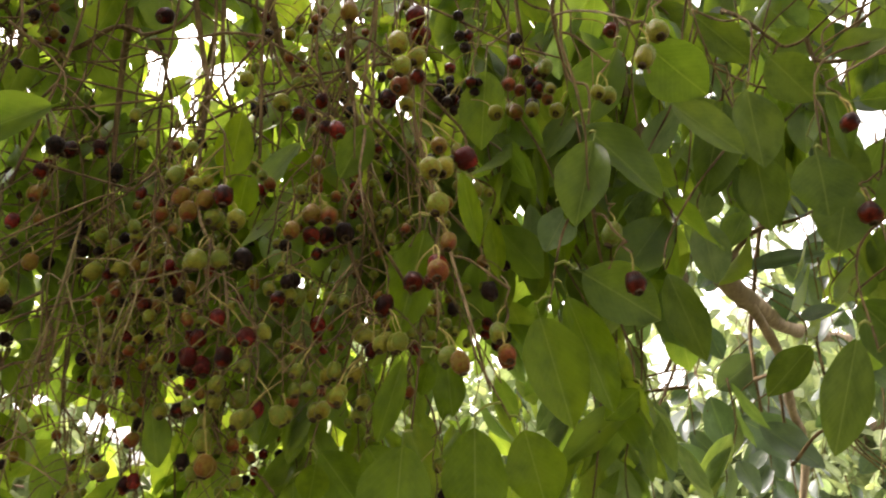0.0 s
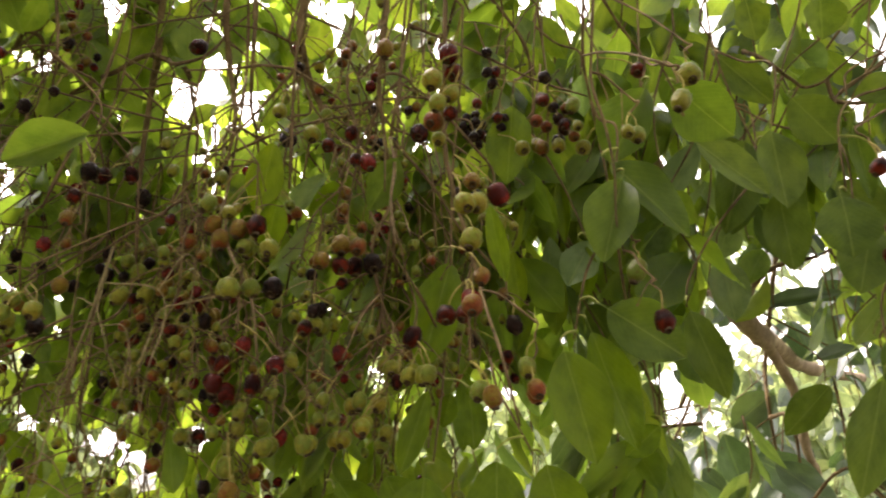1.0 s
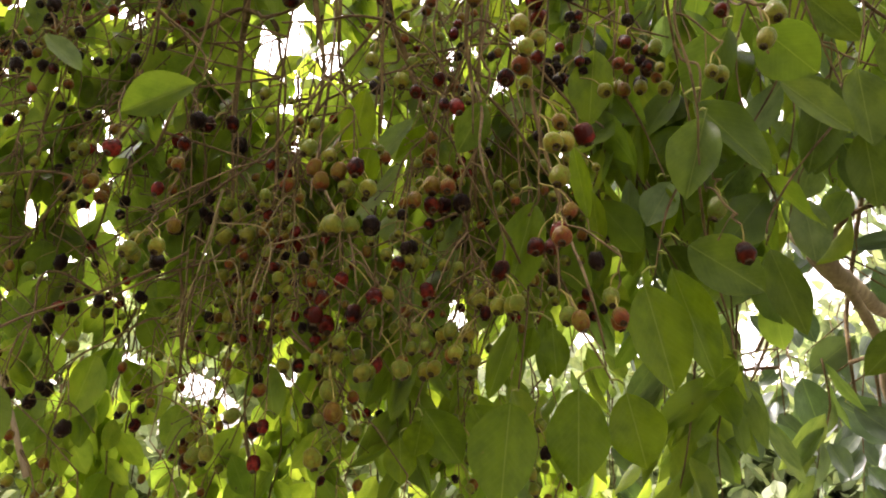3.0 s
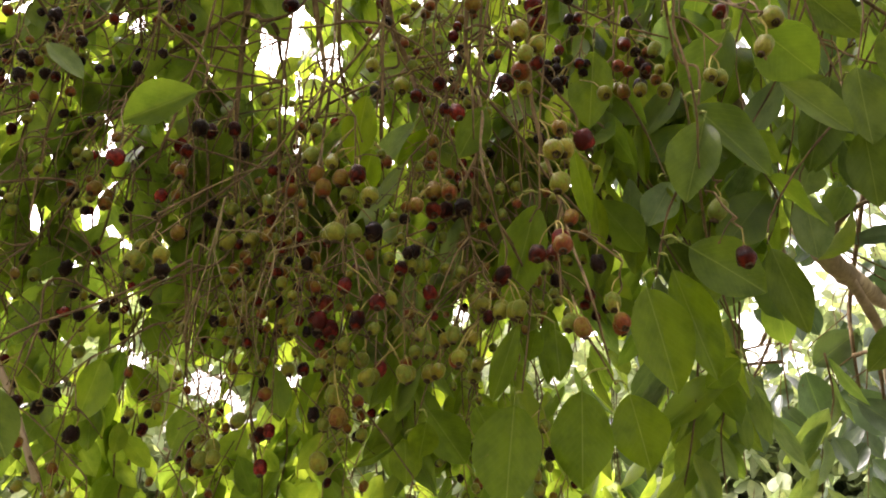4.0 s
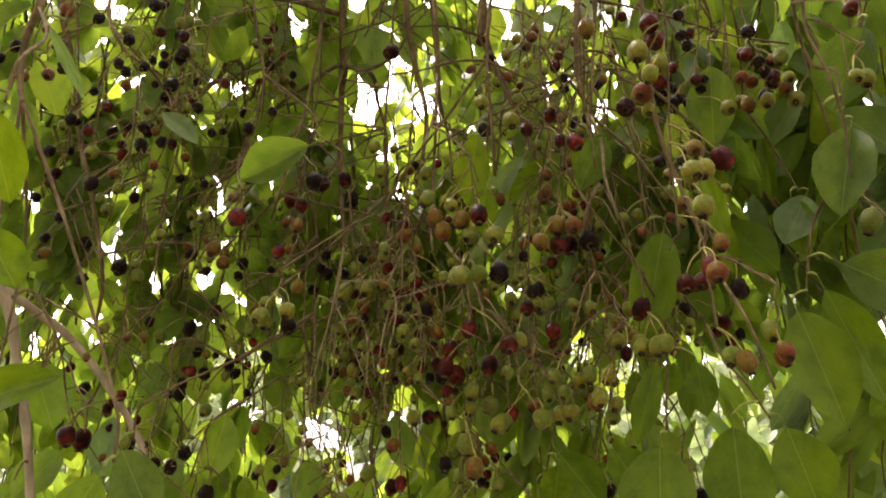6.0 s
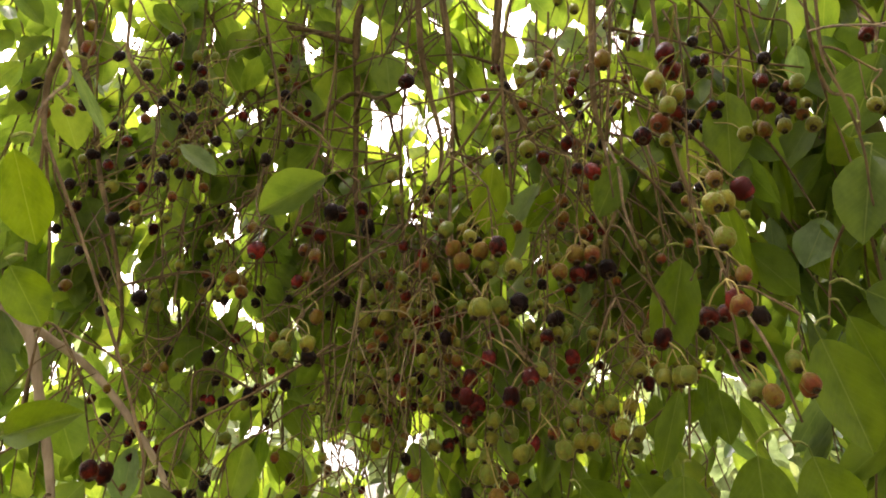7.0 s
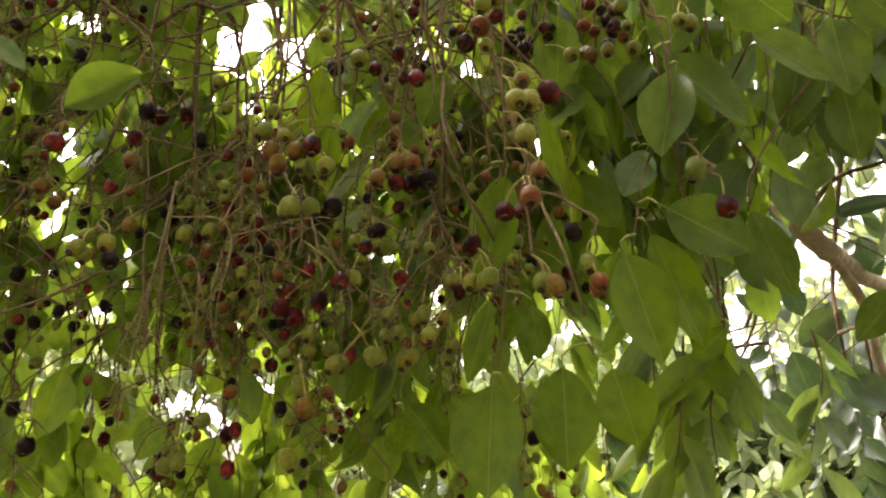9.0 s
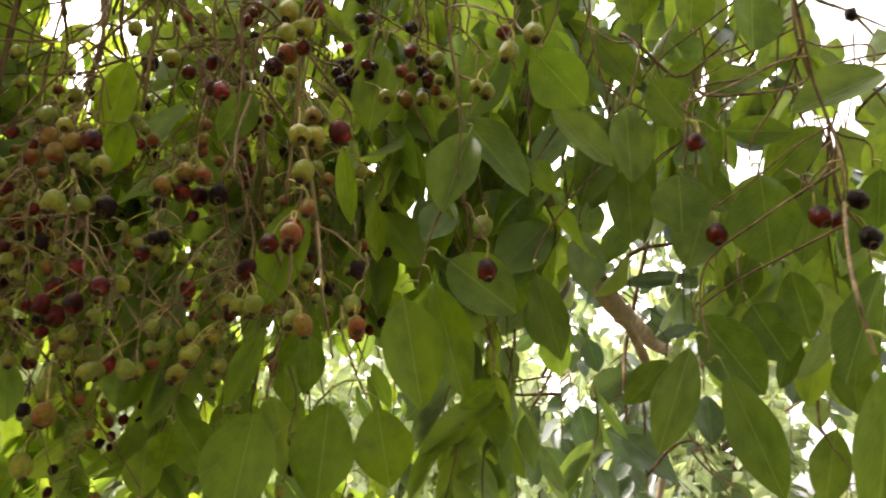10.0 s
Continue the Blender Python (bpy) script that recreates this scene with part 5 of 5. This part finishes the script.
fruit_cluster([(-0.141, 0.693, 1.791, 0.0055, "k"), (-0.125, 0.672, 1.754, 0.0057, "k"), (-0.128, 0.659, 1.750, 0.0059, "k"), (-0.097, 0.685, 1.741, 0.0065, "g"), (-0.123, 0.678, 1.741, 0.0081, "g"), (-0.127, 0.664, 1.739, 0.0075, "g"), (-0.132, 0.649, 1.733, 0.0068, "d"), (-0.134, 0.621, 1.701, 0.0069, "g"), (-0.092, 0.665, 1.673, 0.0067, "y"), (-0.121, 0.680, 1.663, 0.0060, "g"), (-0.156, 0.695, 1.648, 0.0071, "r"), (-0.120, 0.654, 1.642, 0.0065, "g"), (-0.159, 0.679, 1.640, 0.0079, "g"), (-0.160, 0.664, 1.638, 0.0077, "g")])
fruit_cluster([(0.139, 0.650, 1.788, 0.0092, "g")])
fruit_cluster([(-0.437, 0.959, 1.782, 0.0091, "g")])
fruit_cluster([(-0.600, 0.854, 1.772, 0.0092, "k"), (-0.596, 0.859, 1.718, 0.0071, "r"), (-0.586, 0.873, 1.716, 0.0079, "k"), (-0.599, 0.904, 1.673, 0.0088, "g")])
fruit_cluster([(-0.676, 0.899, 1.772, 0.0092, "g"), (-0.640, 0.906, 1.708, 0.0075, "k"), (-0.657, 0.928, 1.696, 0.0085, "k")])
fruit_cluster([(0.039, 0.658, 1.742, 0.0074, "k")])
fruit_cluster([(-0.131, 0.802, 1.739, 0.0089, "r")])
fruit_cluster([(-0.516, 0.901, 1.739, 0.0073, "k"), (-0.519, 0.913, 1.739, 0.0066, "k")])
fruit_cluster([(-0.351, 0.599, 1.739, 0.0069, "g"), (-0.321, 0.580, 1.727, 0.0075, "y"), (-0.353, 0.600, 1.724, 0.0073, "g"), (-0.343, 0.575, 1.723, 0.0075, "g"), (-0.334, 0.608, 1.720, 0.0073, "k")])
fruit_cluster([(-0.620, 1.003, 1.732, 0.0082, "k")])
fruit_cluster([(-0.189, 0.674, 1.722, 0.0076, "r"), (-0.213, 0.698, 1.708, 0.0079, "d"), (-0.211, 0.675, 1.689, 0.0080, "r"), (-0.207, 0.696, 1.684, 0.0092, "r"), (-0.218, 0.704, 1.670, 0.0058, "r"), (-0.189, 0.686, 1.668, 0.0071, "g"), (-0.194, 0.699, 1.654, 0.0072, "g"), (-0.195, 0.682, 1.623, 0.0079, "g"), (-0.190, 0.668, 1.622, 0.0082, "g"), (-0.222, 0.714, 1.605, 0.0063, "k"), (-0.178, 0.643, 1.603, 0.0078, "o"), (-0.181, 0.659, 1.601, 0.0080, "o"), (-0.213, 0.713, 1.562, 0.0092, "y")])
fruit_cluster([(-0.516, 0.815, 1.718, 0.0067, "k")])
fruit_cluster([(0.128, 0.518, 1.716, 0.0070, "d")])
fruit_cluster([(-0.385, 0.881, 1.716, 0.0090, "g"), (-0.375, 0.868, 1.687, 0.0081, "g")])
fruit_cluster([(0.007, 0.472, 1.715, 0.0065, "r"), (0.002, 0.503, 1.714, 0.0059, "d"), (-0.008, 0.486, 1.709, 0.0064, "d"), (0.008, 0.455, 1.708, 0.0066, "o"), (0.013, 0.479, 1.664, 0.0058, "g"), (0.020, 0.471, 1.660, 0.0059, "o")])
fruit_cluster([(-0.037, 0.584, 1.715, 0.0073, "d"), (-0.038, 0.580, 1.686, 0.0067, "g"), (-0.027, 0.574, 1.686, 0.0069, "g"), (-0.022, 0.552, 1.684, 0.0064, "g")])
fruit_cluster([(-0.065, 0.662, 1.707, 0.0078, "g"), (-0.059, 0.649, 1.702, 0.0074, "g"), (-0.041, 0.640, 1.698, 0.0073, "g"), (-0.068, 0.658, 1.674, 0.0068, "y"), (-0.072, 0.614, 1.655, 0.0065, "y"), (-0.064, 0.681, 1.654, 0.0065, "g"), (-0.072, 0.603, 1.652, 0.0061, "y"), (-0.077, 0.625, 1.652, 0.0061, "o"), (-0.068, 0.687, 1.644, 0.0070, "g")])
fruit_cluster([(0.043, 0.540, 1.688, 0.0066, "g"), (0.048, 0.523, 1.672, 0.0063, "o"), (0.048, 0.535, 1.670, 0.0061, "o")])
fruit_cluster([(-0.152, 0.589, 1.678, 0.0069, "d"), (-0.118, 0.620, 1.639, 0.0071, "g")])
fruit_cluster([(-0.186, 0.743, 1.660, 0.0082, "g"), (-0.182, 0.727, 1.659, 0.0080, "g")])
fruit_cluster([(-0.269, 0.812, 1.654, 0.0079, "d"), (-0.278, 0.790, 1.652, 0.0077, "g"), (-0.291, 0.765, 1.624, 0.0073, "o"), (-0.315, 0.760, 1.597, 0.0080, "g"), (-0.274, 0.741, 1.588, 0.0065, "r"), (-0.290, 0.760, 1.584, 0.0073, "d"), (-0.279, 0.740, 1.553, 0.0076, "r")])
fruit_cluster([(-0.125, 0.789, 1.653, 0.0092, "y")])
fruit_cluster([(-0.108, 0.735, 1.651, 0.0078, "y")])
fruit_cluster([(-0.546, 0.604, 1.629, 0.0092, "d"), (-0.562, 0.643, 1.627, 0.0092, "d")])
fruit_cluster([(-0.653, 0.946, 1.620, 0.0092, "k")])
fruit_cluster([(-0.615, 0.863, 1.602, 0.0084, "k")])
fruit_cluster([(-0.508, 0.777, 1.574, 0.0092, "k")])
fruit_cluster([(-0.361, 0.807, 1.568, 0.0085, "g"), (-0.343, 0.772, 1.558, 0.0081, "g"), (-0.369, 0.798, 1.554, 0.0090, "g"), (-0.381, 0.809, 1.548, 0.0084, "d")])
fruit_cluster([(-0.371, 0.813, 1.836, 0.0080, "g"), (-0.370, 0.844, 1.857, 0.0069, "g"), (-0.339, 0.794, 1.849, 0.0058, "g"), (-0.420, 0.849, 1.837, 0.0063, "k"), (-0.413, 0.847, 1.854, 0.0070, "k"), (-0.413, 0.854, 1.831, 0.0077, "k"), (-0.374, 0.816, 1.819, 0.0060, "k")])
fruit_cluster([(-0.355, 0.805, 1.792, 0.0058, "d"), (-0.348, 0.810, 1.780, 0.0065, "o"), (-0.385, 0.873, 1.780, 0.0063, "g"), (-0.372, 0.880, 1.777, 0.0056, "k"), (-0.381, 0.879, 1.763, 0.0056, "d"), (-0.400, 0.879, 1.743, 0.0056, "g"), (-0.398, 0.882, 1.733, 0.0077, "g")])
fruit_cluster([(-0.315, 0.810, 1.817, 0.0065, "g")])
fruit_cluster([(-0.367, 0.885, 1.760, 0.0063, "g")])
fruit_cluster([(-0.452, 0.827, 1.859, 0.0063, "o")])
fruit_cluster([(-0.473, 0.823, 1.832, 0.0049, "k")])
fruit_cluster([(-0.511, 0.825, 1.726, 0.0049, "d")])
fruit_cluster([(-0.410, 0.879, 1.713, 0.0070, "k")])
fruit_cluster([(-0.444, 0.864, 1.702, 0.0063, "g"), (-0.435, 0.823, 1.700, 0.0054, "g"), (-0.438, 0.868, 1.692, 0.0056, "g")])
fruit_cluster([(-0.258, 0.778, 1.741, 0.0060, "o"), (-0.244, 0.785, 1.739, 0.0054, "g")])
fruit_cluster([(-0.239, 0.684, 1.680, 0.0052, "g")])
fruit_cluster([(-0.260, 0.787, 1.692, 0.0054, "k")])
fruit_cluster([(-0.080, 0.662, 1.733, 0.0064, "g")])
fruit_cluster([(-0.141, 0.601, 1.673, 0.0053, "g")])
fruit_cluster([(-0.051, 0.624, 1.688, 0.0055, "d")])
fruit_cluster([(-0.135, 0.705, 1.818, 0.0054, "g")])
fruit_cluster([(-0.608, 0.703, 1.908, 0.0063, "g"), (-0.624, 0.695, 1.895, 0.0056, "g"), (-0.620, 0.703, 1.884, 0.0070, "g")])
fruit_cluster([(-0.642, 0.644, 1.964, 0.0056, "g")])
fruit_cluster([(-0.583, 0.721, 1.914, 0.0063, "g")])
fruit_cluster([(-0.538, 0.785, 1.826, 0.0056, "k"), (-0.510, 0.754, 1.843, 0.0088, "o"), (-0.521, 0.793, 1.837, 0.0084, "o"), (-0.534, 0.783, 1.842, 0.0063, "g"), (-0.546, 0.779, 1.832, 0.0056, "g")])
fruit_cluster([(-0.577, 0.746, 1.863, 0.0063, "g")])
fruit_cluster([(-0.658, 0.675, 1.868, 0.0056, "k"), (-0.670, 0.672, 1.845, 0.0056, "k")])
fruit_cluster([(-0.601, 0.739, 1.827, 0.0056, "g"), (-0.600, 0.744, 1.815, 0.0070, "g")])
fruit_cluster([(-0.646, 0.708, 1.805, 0.0063, "k")])
fruit_cluster([(-0.505, 0.744, 1.984, 0.0049, "k"), (-0.516, 0.738, 1.981, 0.0056, "k")])
fruit_cluster([(-0.535, 0.767, 1.887, 0.0070, "g")])
fruit_cluster([(-0.108, 0.629, 1.673, 0.0058, "g"), (-0.104, 0.655, 1.662, 0.0061, "g")])
fruit_cluster([(-0.082, 0.644, 1.675, 0.0067, "g")])
fruit_cluster([(-0.203, 0.663, 1.648, 0.0058, "g"), (-0.197, 0.690, 1.639, 0.0061, "g"), (-0.178, 0.708, 1.619, 0.0058, "o")])
fruit_cluster([(-0.200, 0.678, 1.596, 0.0058, "g"), (-0.173, 0.710, 1.589, 0.0061, "g")])


def loose_cluster(place, n, spread, drop, ripe):
    """A looser cluster with n fruits strewn round a stalk."""
    place = Vector(place)
    rows = []
    for i in range(n):
        a, h = rng.uniform(0, 6.28), i / max(1, n - 1)
        rad = spread * (0.35 + 0.65 * math.sin(math.pi * (0.2 + 0.75 * h))) * rng.uniform(0.5, 1.0)
        p = place + Vector((rad * math.cos(a), rad * math.sin(a), -drop * h + rng.uniform(-0.008, 0.008)))
        if any((p - Vector(q[:3])).length < 0.0145 for q in rows) or in_view_gap(p):
            continue
        rows.append((p.x, p.y, p.z, rng.uniform(0.0046, 0.0072), rng.choice(ripe)))
    if len(rows) > 2:
        fruit_cluster(rows)


# ---- more fruit, deeper in the hanging curtain ----
rng.seed(14)
made = 0
while made < 80:
    x, y, z = rng.uniform(-0.95, 0.06), rng.uniform(0.66, 1.2), rng.uniform(1.5, 2.2)
    if x < -0.85 * y or in_view_gap((x, y, z - 0.03), 1.2):
        continue
    loose_cluster((x, y, z), rng.randint(6, 12), rng.uniform(0.025, 0.05), rng.uniform(0.05, 0.11), "gggggyoookkkddr")
    made += 1


# ---- old fruit high in the outer twigs ----
for place in (
    (-0.52, 0.52, 2.02),
    (-0.53, 0.58, 2.03),
    (-0.53, 0.62, 2.07),
    (-0.53, 0.67, 2.11),
    (-0.57, 0.72, 2.09),
    (-0.44, 0.60, 2.01),
    (-0.56, 0.60, 1.97),
    (-0.56, 0.65, 2.00),
    (-0.55, 0.71, 2.03),
    (-0.68, 0.69, 1.99),
    (-0.52, 0.59, 1.92),
    (-0.45, 0.69, 1.95),
    (-0.62, 0.57, 2.04),
    (-0.59, 0.71, 1.98),
    (-0.57, 0.77, 2.01),
):
    loose_cluster(place, 5, 0.034, 0.07, "kkkkgood")

# ---- the dense middle of the fruiting curtain ----
rng.seed(15)
made = 0
while made < 18:
    x, y = rng.uniform(-0.42, 0.0), rng.uniform(0.7, 0.92)
    z = 1.62 + y * rng.uniform(0.12, 0.42)
    if in_view_gap((x, y, z - 0.03), 1.2):
        continue
    loose_cluster((x, y, z), rng.randint(8, 13), rng.uniform(0.03, 0.045), rng.uniform(0.06, 0.1), "ggggggyooodr")
    made += 1


def leafy_shoot(top, foot, n, size, meshes, sway=0.5):
    """A shoot that hangs from top to foot with n leaves in pairs."""
    top, foot = Vector(top), Vector(foot)
    line = curve(wander(top, foot, 4, 0.02), 6)
    rows = []
    for i in range(n):
        q = line[min(len(line) - 1, int(len(line) * (0.35 + 0.65 * (i // 2 * 2 + 1) / n)))]
        a = rng.uniform(0, 6.28) + math.pi * (i % 2)
        way = Vector((math.cos(a) * sway, math.sin(a) * sway, -1.0)).normalized()
        length = size * rng.uniform(0.75, 1.15)
        base = q + way * length * 0.125
        if (base - VIEW).length < 0.5:
            continue
        facing = (VIEW - base).normalized() * 0.8 + Vector((rng.uniform(-1, 1), rng.uniform(-1, 0.6), rng.uniform(-0.2, 0.8)))
        if in_view_gap(base + way * length * 0.5, 0.9) or in_view_gap(base + way * length, 0.8):
            continue
        rows.append(leaf_pose(base, base + way * length, length * rng.uniform(0.44, 0.54), facing))
    if len(rows) < 0.4 * n:
        return False
    b = thing("leafy_branch", top, "drooping shoot with paired green leaves", "branch", "leafy shoots of the tree")
    bm = bmesh.new()
    tube(bm, line, 0.0024, 0.0012, 6, 0.15)
    part("stem", bm, b, material=TWIG)
    for m in rows:
        part("leaf", rng.choice(meshes), b, m)
    return True


# ---- leafy shoots of the middle distance ----
rng.seed(16)
made = 0
while made < 24:
    x, y = rng.uniform(-0.95, 0.1), rng.uniform(1.0, 1.35)
    z = rng.uniform(1.45, 2.05) if made % 3 else 1.6 + y * rng.uniform(0.42, 0.62)
    if in_view_gap((x, y, z + 0.05), 1.1) or in_view_gap((x, y, z - 0.05), 1.0):
        continue
    made += leafy_shoot(attach((x, y, z + 0.12), 0.4), (x, y, z), 10, 0.078, LEAF_MESHES)
made = 0
while made < 10:
    x, y = rng.uniform(0.1, 0.75), rng.uniform(1.05, 1.3)
    z = 1.6 + y * rng.uniform(0.36, 0.55)
    if in_view_gap((x, y, z + 0.05), 1.1) or in_view_gap((x, y, z - 0.05), 1.0):
        continue
    made += leafy_shoot(attach((x, y, z + 0.12), 0.4), (x, y, z), 10, 0.09, LEAF_MESHES)

# ---- the curtain of leaves behind ----
def curtain(name, az, el, dist, count, size, label, material=LEAF, hang=1.0, slack=1.0, turned=0.0, slim=1.0, far=False):
    rng.seed(count + int(az[0]))
    poses = []
    bm = bmesh.new()
    while len(poses) < count:
        a, e, d = radians(rng.uniform(*az)), radians(rng.uniform(*el)), rng.uniform(*dist)
        c = VIEW + Vector((math.sin(a) * math.cos(e), math.cos(a) * math.cos(e), math.sin(e))) * d
        if c.z < 0.6:
            continue
        foot = c - Vector((rng.uniform(-0.06, 0.06), rng.uniform(-0.06, 0.06), rng.uniform(0.15, 0.35)))
        line = curve(wander(c, foot, 3, 0.015), 3)
        n = rng.randint(6, 10)
        kept = 0
        for i in range(n):
            q = line[int((len(line) - 1) * (i + 1) / n)]
            t = rng.uniform(0, 6.28)
            way = Vector((math.cos(t) * 0.7, math.sin(t) * 0.7, -hang)).normalized()
            length = size * rng.uniform(0.7, 1.2)
            if in_view_gap(q + way * length * 0.5, slack, far) or in_view_gap(q + way * length, slack * 0.9, far):
                continue
            facing = Vector((rng.uniform(-1, 1), rng.uniform(-1.2, 0.6), rng.uniform(-0.1, 1.0))) + (VIEW - q).normalized() * turned
            poses.append(leaf_pose(q + way * length * 0.1, q + way * length, length * rng.uniform(0.42, 0.55) * slim, facing))
            kept += 1
        if kept > n / 2:
            tube(bm, line, 0.002, 0.001, 4)
    cu = thing(name, poses[0].translation, label, "foliage", kind="stuff")
    part("leaves", leaf_stuff("leaves", poses, SMALL_SHAPES, material), cu)
    part("twigs", bm, cu, material=TWIG)


# the backlit look here comes from the brighter leaf copy
curtain("foliage", (-58, 4), (-8, 48), (1.4, 1.8), 2000, 0.078, "backlit yellow-green leaves of the hanging curtain", LEAF_BACKLIT, hang=0.7, turned=0.9)
curtain("foliage", (-58, 4), (-8, 48), (1.3, 1.7), 640, 0.07, "deep green leaves of the hanging curtain", hang=0.7, turned=0.7)
curtain("foliage", (-52, -22), (4, 40), (1.25, 1.6), 420, 0.08, "small backlit leaves among the outer twigs", LEAF_BACKLIT, turned=0.9)
curtain("foliage", (4, 48), (12, 36), (1.5, 2.8), 800, 0.10, "cool green glossy leaves of the hanging branches behind", LEAF_SKY_TINT, hang=0.7, turned=0.5)
curtain("foliage", (4, 48), (-8, 12), (1.7, 3.0), 190, 0.09, "dark glossy leaves of the low hanging branches behind", LEAF_SKY_TINT, hang=0.8, turned=0.3)
curtain("foliage", (0, 48), (-8, 19), (3.2, 5.0), 1700, 0.12, "pale leaves of branches beyond, haze and sun in their colour", FAR_LEAF, hang=0.5, far=True)
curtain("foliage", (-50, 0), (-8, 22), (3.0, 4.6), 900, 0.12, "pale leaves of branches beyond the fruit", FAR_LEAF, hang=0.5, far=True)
curtain("foliage", (5, 44), (20, 42), (1.15, 1.9), 460, 0.10, "broad leaves of the hanging branches overhead", LEAF_BACKLIT, slack=0.9)
curtain("foliage", (-12, 14), (5, 36), (1.0, 1.5), 240, 0.11, "narrow leaves hanging behind the fruit", LEAF_BACKLIT, slim=0.6)
curtain("foliage", (-10, 20), (6, 36), (1.1, 1.6), 230, 0.11, "pale narrow leaves hanging behind the fruit", LEAF_PALE, slim=0.6, turned=0.6)


curtain("foliage", (-24, -4), (2, 26), (1.12, 1.4), 260, 0.085, "deep green leaves hanging close behind the fruit", turned=0.4)
curtain("foliage", (-18, 3), (19, 40), (1.1, 1.6), 330, 0.085, "leaves in backlit colour below the limbs over the fruit", LEAF_BACKLIT, hang=0.8, turned=0.5)
# unseen leaves off to the right, added to limit the light from there
curtain("foliage", (60, 150), (-14, 55), (1.7, 2.8), 1500, 0.11, "sparse unseen leaves added to limit light from the open side", slack=0.0)
curtain("foliage", (-50, -14), (2, 27), (1.35, 1.7), 360, 0.078, "backlit leaves behind the outer fruit", LEAF_BACKLIT, turned=0.9, hang=0.7)
curtain("foliage", (-52, -24), (19, 42), (1.3, 1.8), 400, 0.085, "backlit leaves high in the hanging curtain", LEAF_BACKLIT, turned=0.9)
curtain("foliage", (-1, 17), (21, 40), (1.0, 1.45), 170, 0.10, "shaded broad leaves below the limbs overhead", hang=0.8)
curtain("foliage", (13, 33), (2, 17), (2.0, 2.8), 90, 0.09, "small glossy leaves round the pale branch", LEAF_SKY_TINT, hang=0.7, slack=0.55, turned=0.5)
# unseen leaves behind the viewpoint, added to block light on the front
curtain("foliage", (150, 300), (-14, 55), (1.7, 2.8), 4800, 0.11, "unseen leaves added behind to block front light", slack=0.0)


# ---- trees further off ----
rng.seed(17)
def far_tree(x, y, height, spread, label):
    t = thing("tree", (x, y, 0), label, "tree", "trees further off")
    bm = bmesh.new()
    foot = Vector((x, y, 0))
    head = foot + Vector((rng.uniform(-0.3, 0.3), rng.uniform(-0.3, 0.3), height * 0.7))
    tube(bm, curve(wander(foot - UP * 0.1, head, 4, 0.08), 4), 0.16, 0.05, 8, 0.1)
    for _ in range(9):
        q = foot.lerp(head, rng.uniform(0.3, 1.0))
        tip = q + Vector((rng.uniform(-1, 1), rng.uniform(-1, 1), rng.uniform(0.1, 0.7))) * spread * 0.8
        tube(bm, curve(wander(q, tip, 3, 0.08), 3), 0.05, 0.012, 6)
    part("trunk", bm, t, material=BARK)
    poses = []
    clumps = [foot + Vector((rng.gauss(0, 0.5) * spread, rng.gauss(0, 0.5) * spread, height * rng.uniform(0.25, 0.95))) for _ in range(100)]
    for c in clumps:
        for _ in range(60):
            base = c + Vector((rng.gauss(0, 0.3), rng.gauss(0, 0.3), rng.gauss(0, 0.3)))
            if in_view_gap(base, 1.15, True):
                continue
            tip = base + Vector((rng.uniform(-1, 1), rng.uniform(-1, 1), rng.uniform(-1.2, 0.3))).normalized() * rng.uniform(0.16, 0.28)
            poses.append(leaf_pose(base, tip, rng.uniform(0.09, 0.14), (rng.uniform(-1, 1), rng.uniform(-1, 1), 1)))
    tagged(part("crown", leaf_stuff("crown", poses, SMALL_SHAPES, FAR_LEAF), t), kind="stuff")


# the pale crowns have haze and sunlight mixed into their leaf colour
far_tree(-3.2, 8.5, 3.0, 2.0, "sunlit green tree beyond the hanging branches")
far_tree(0.4, 9.5, 2.9, 1.8, "pale green tree behind the curtain of leaves")
far_tree(4.2, 9.0, 3.0, 2.0, "light green tree beyond the hanging branches")
far_tree(2.2, 7.6, 2.8, 1.4, "low sunlit tree beyond the hanging branches")
far_tree(-6.0, 9.0, 3.0, 2.0, "sunlit green tree beyond the hanging branches")
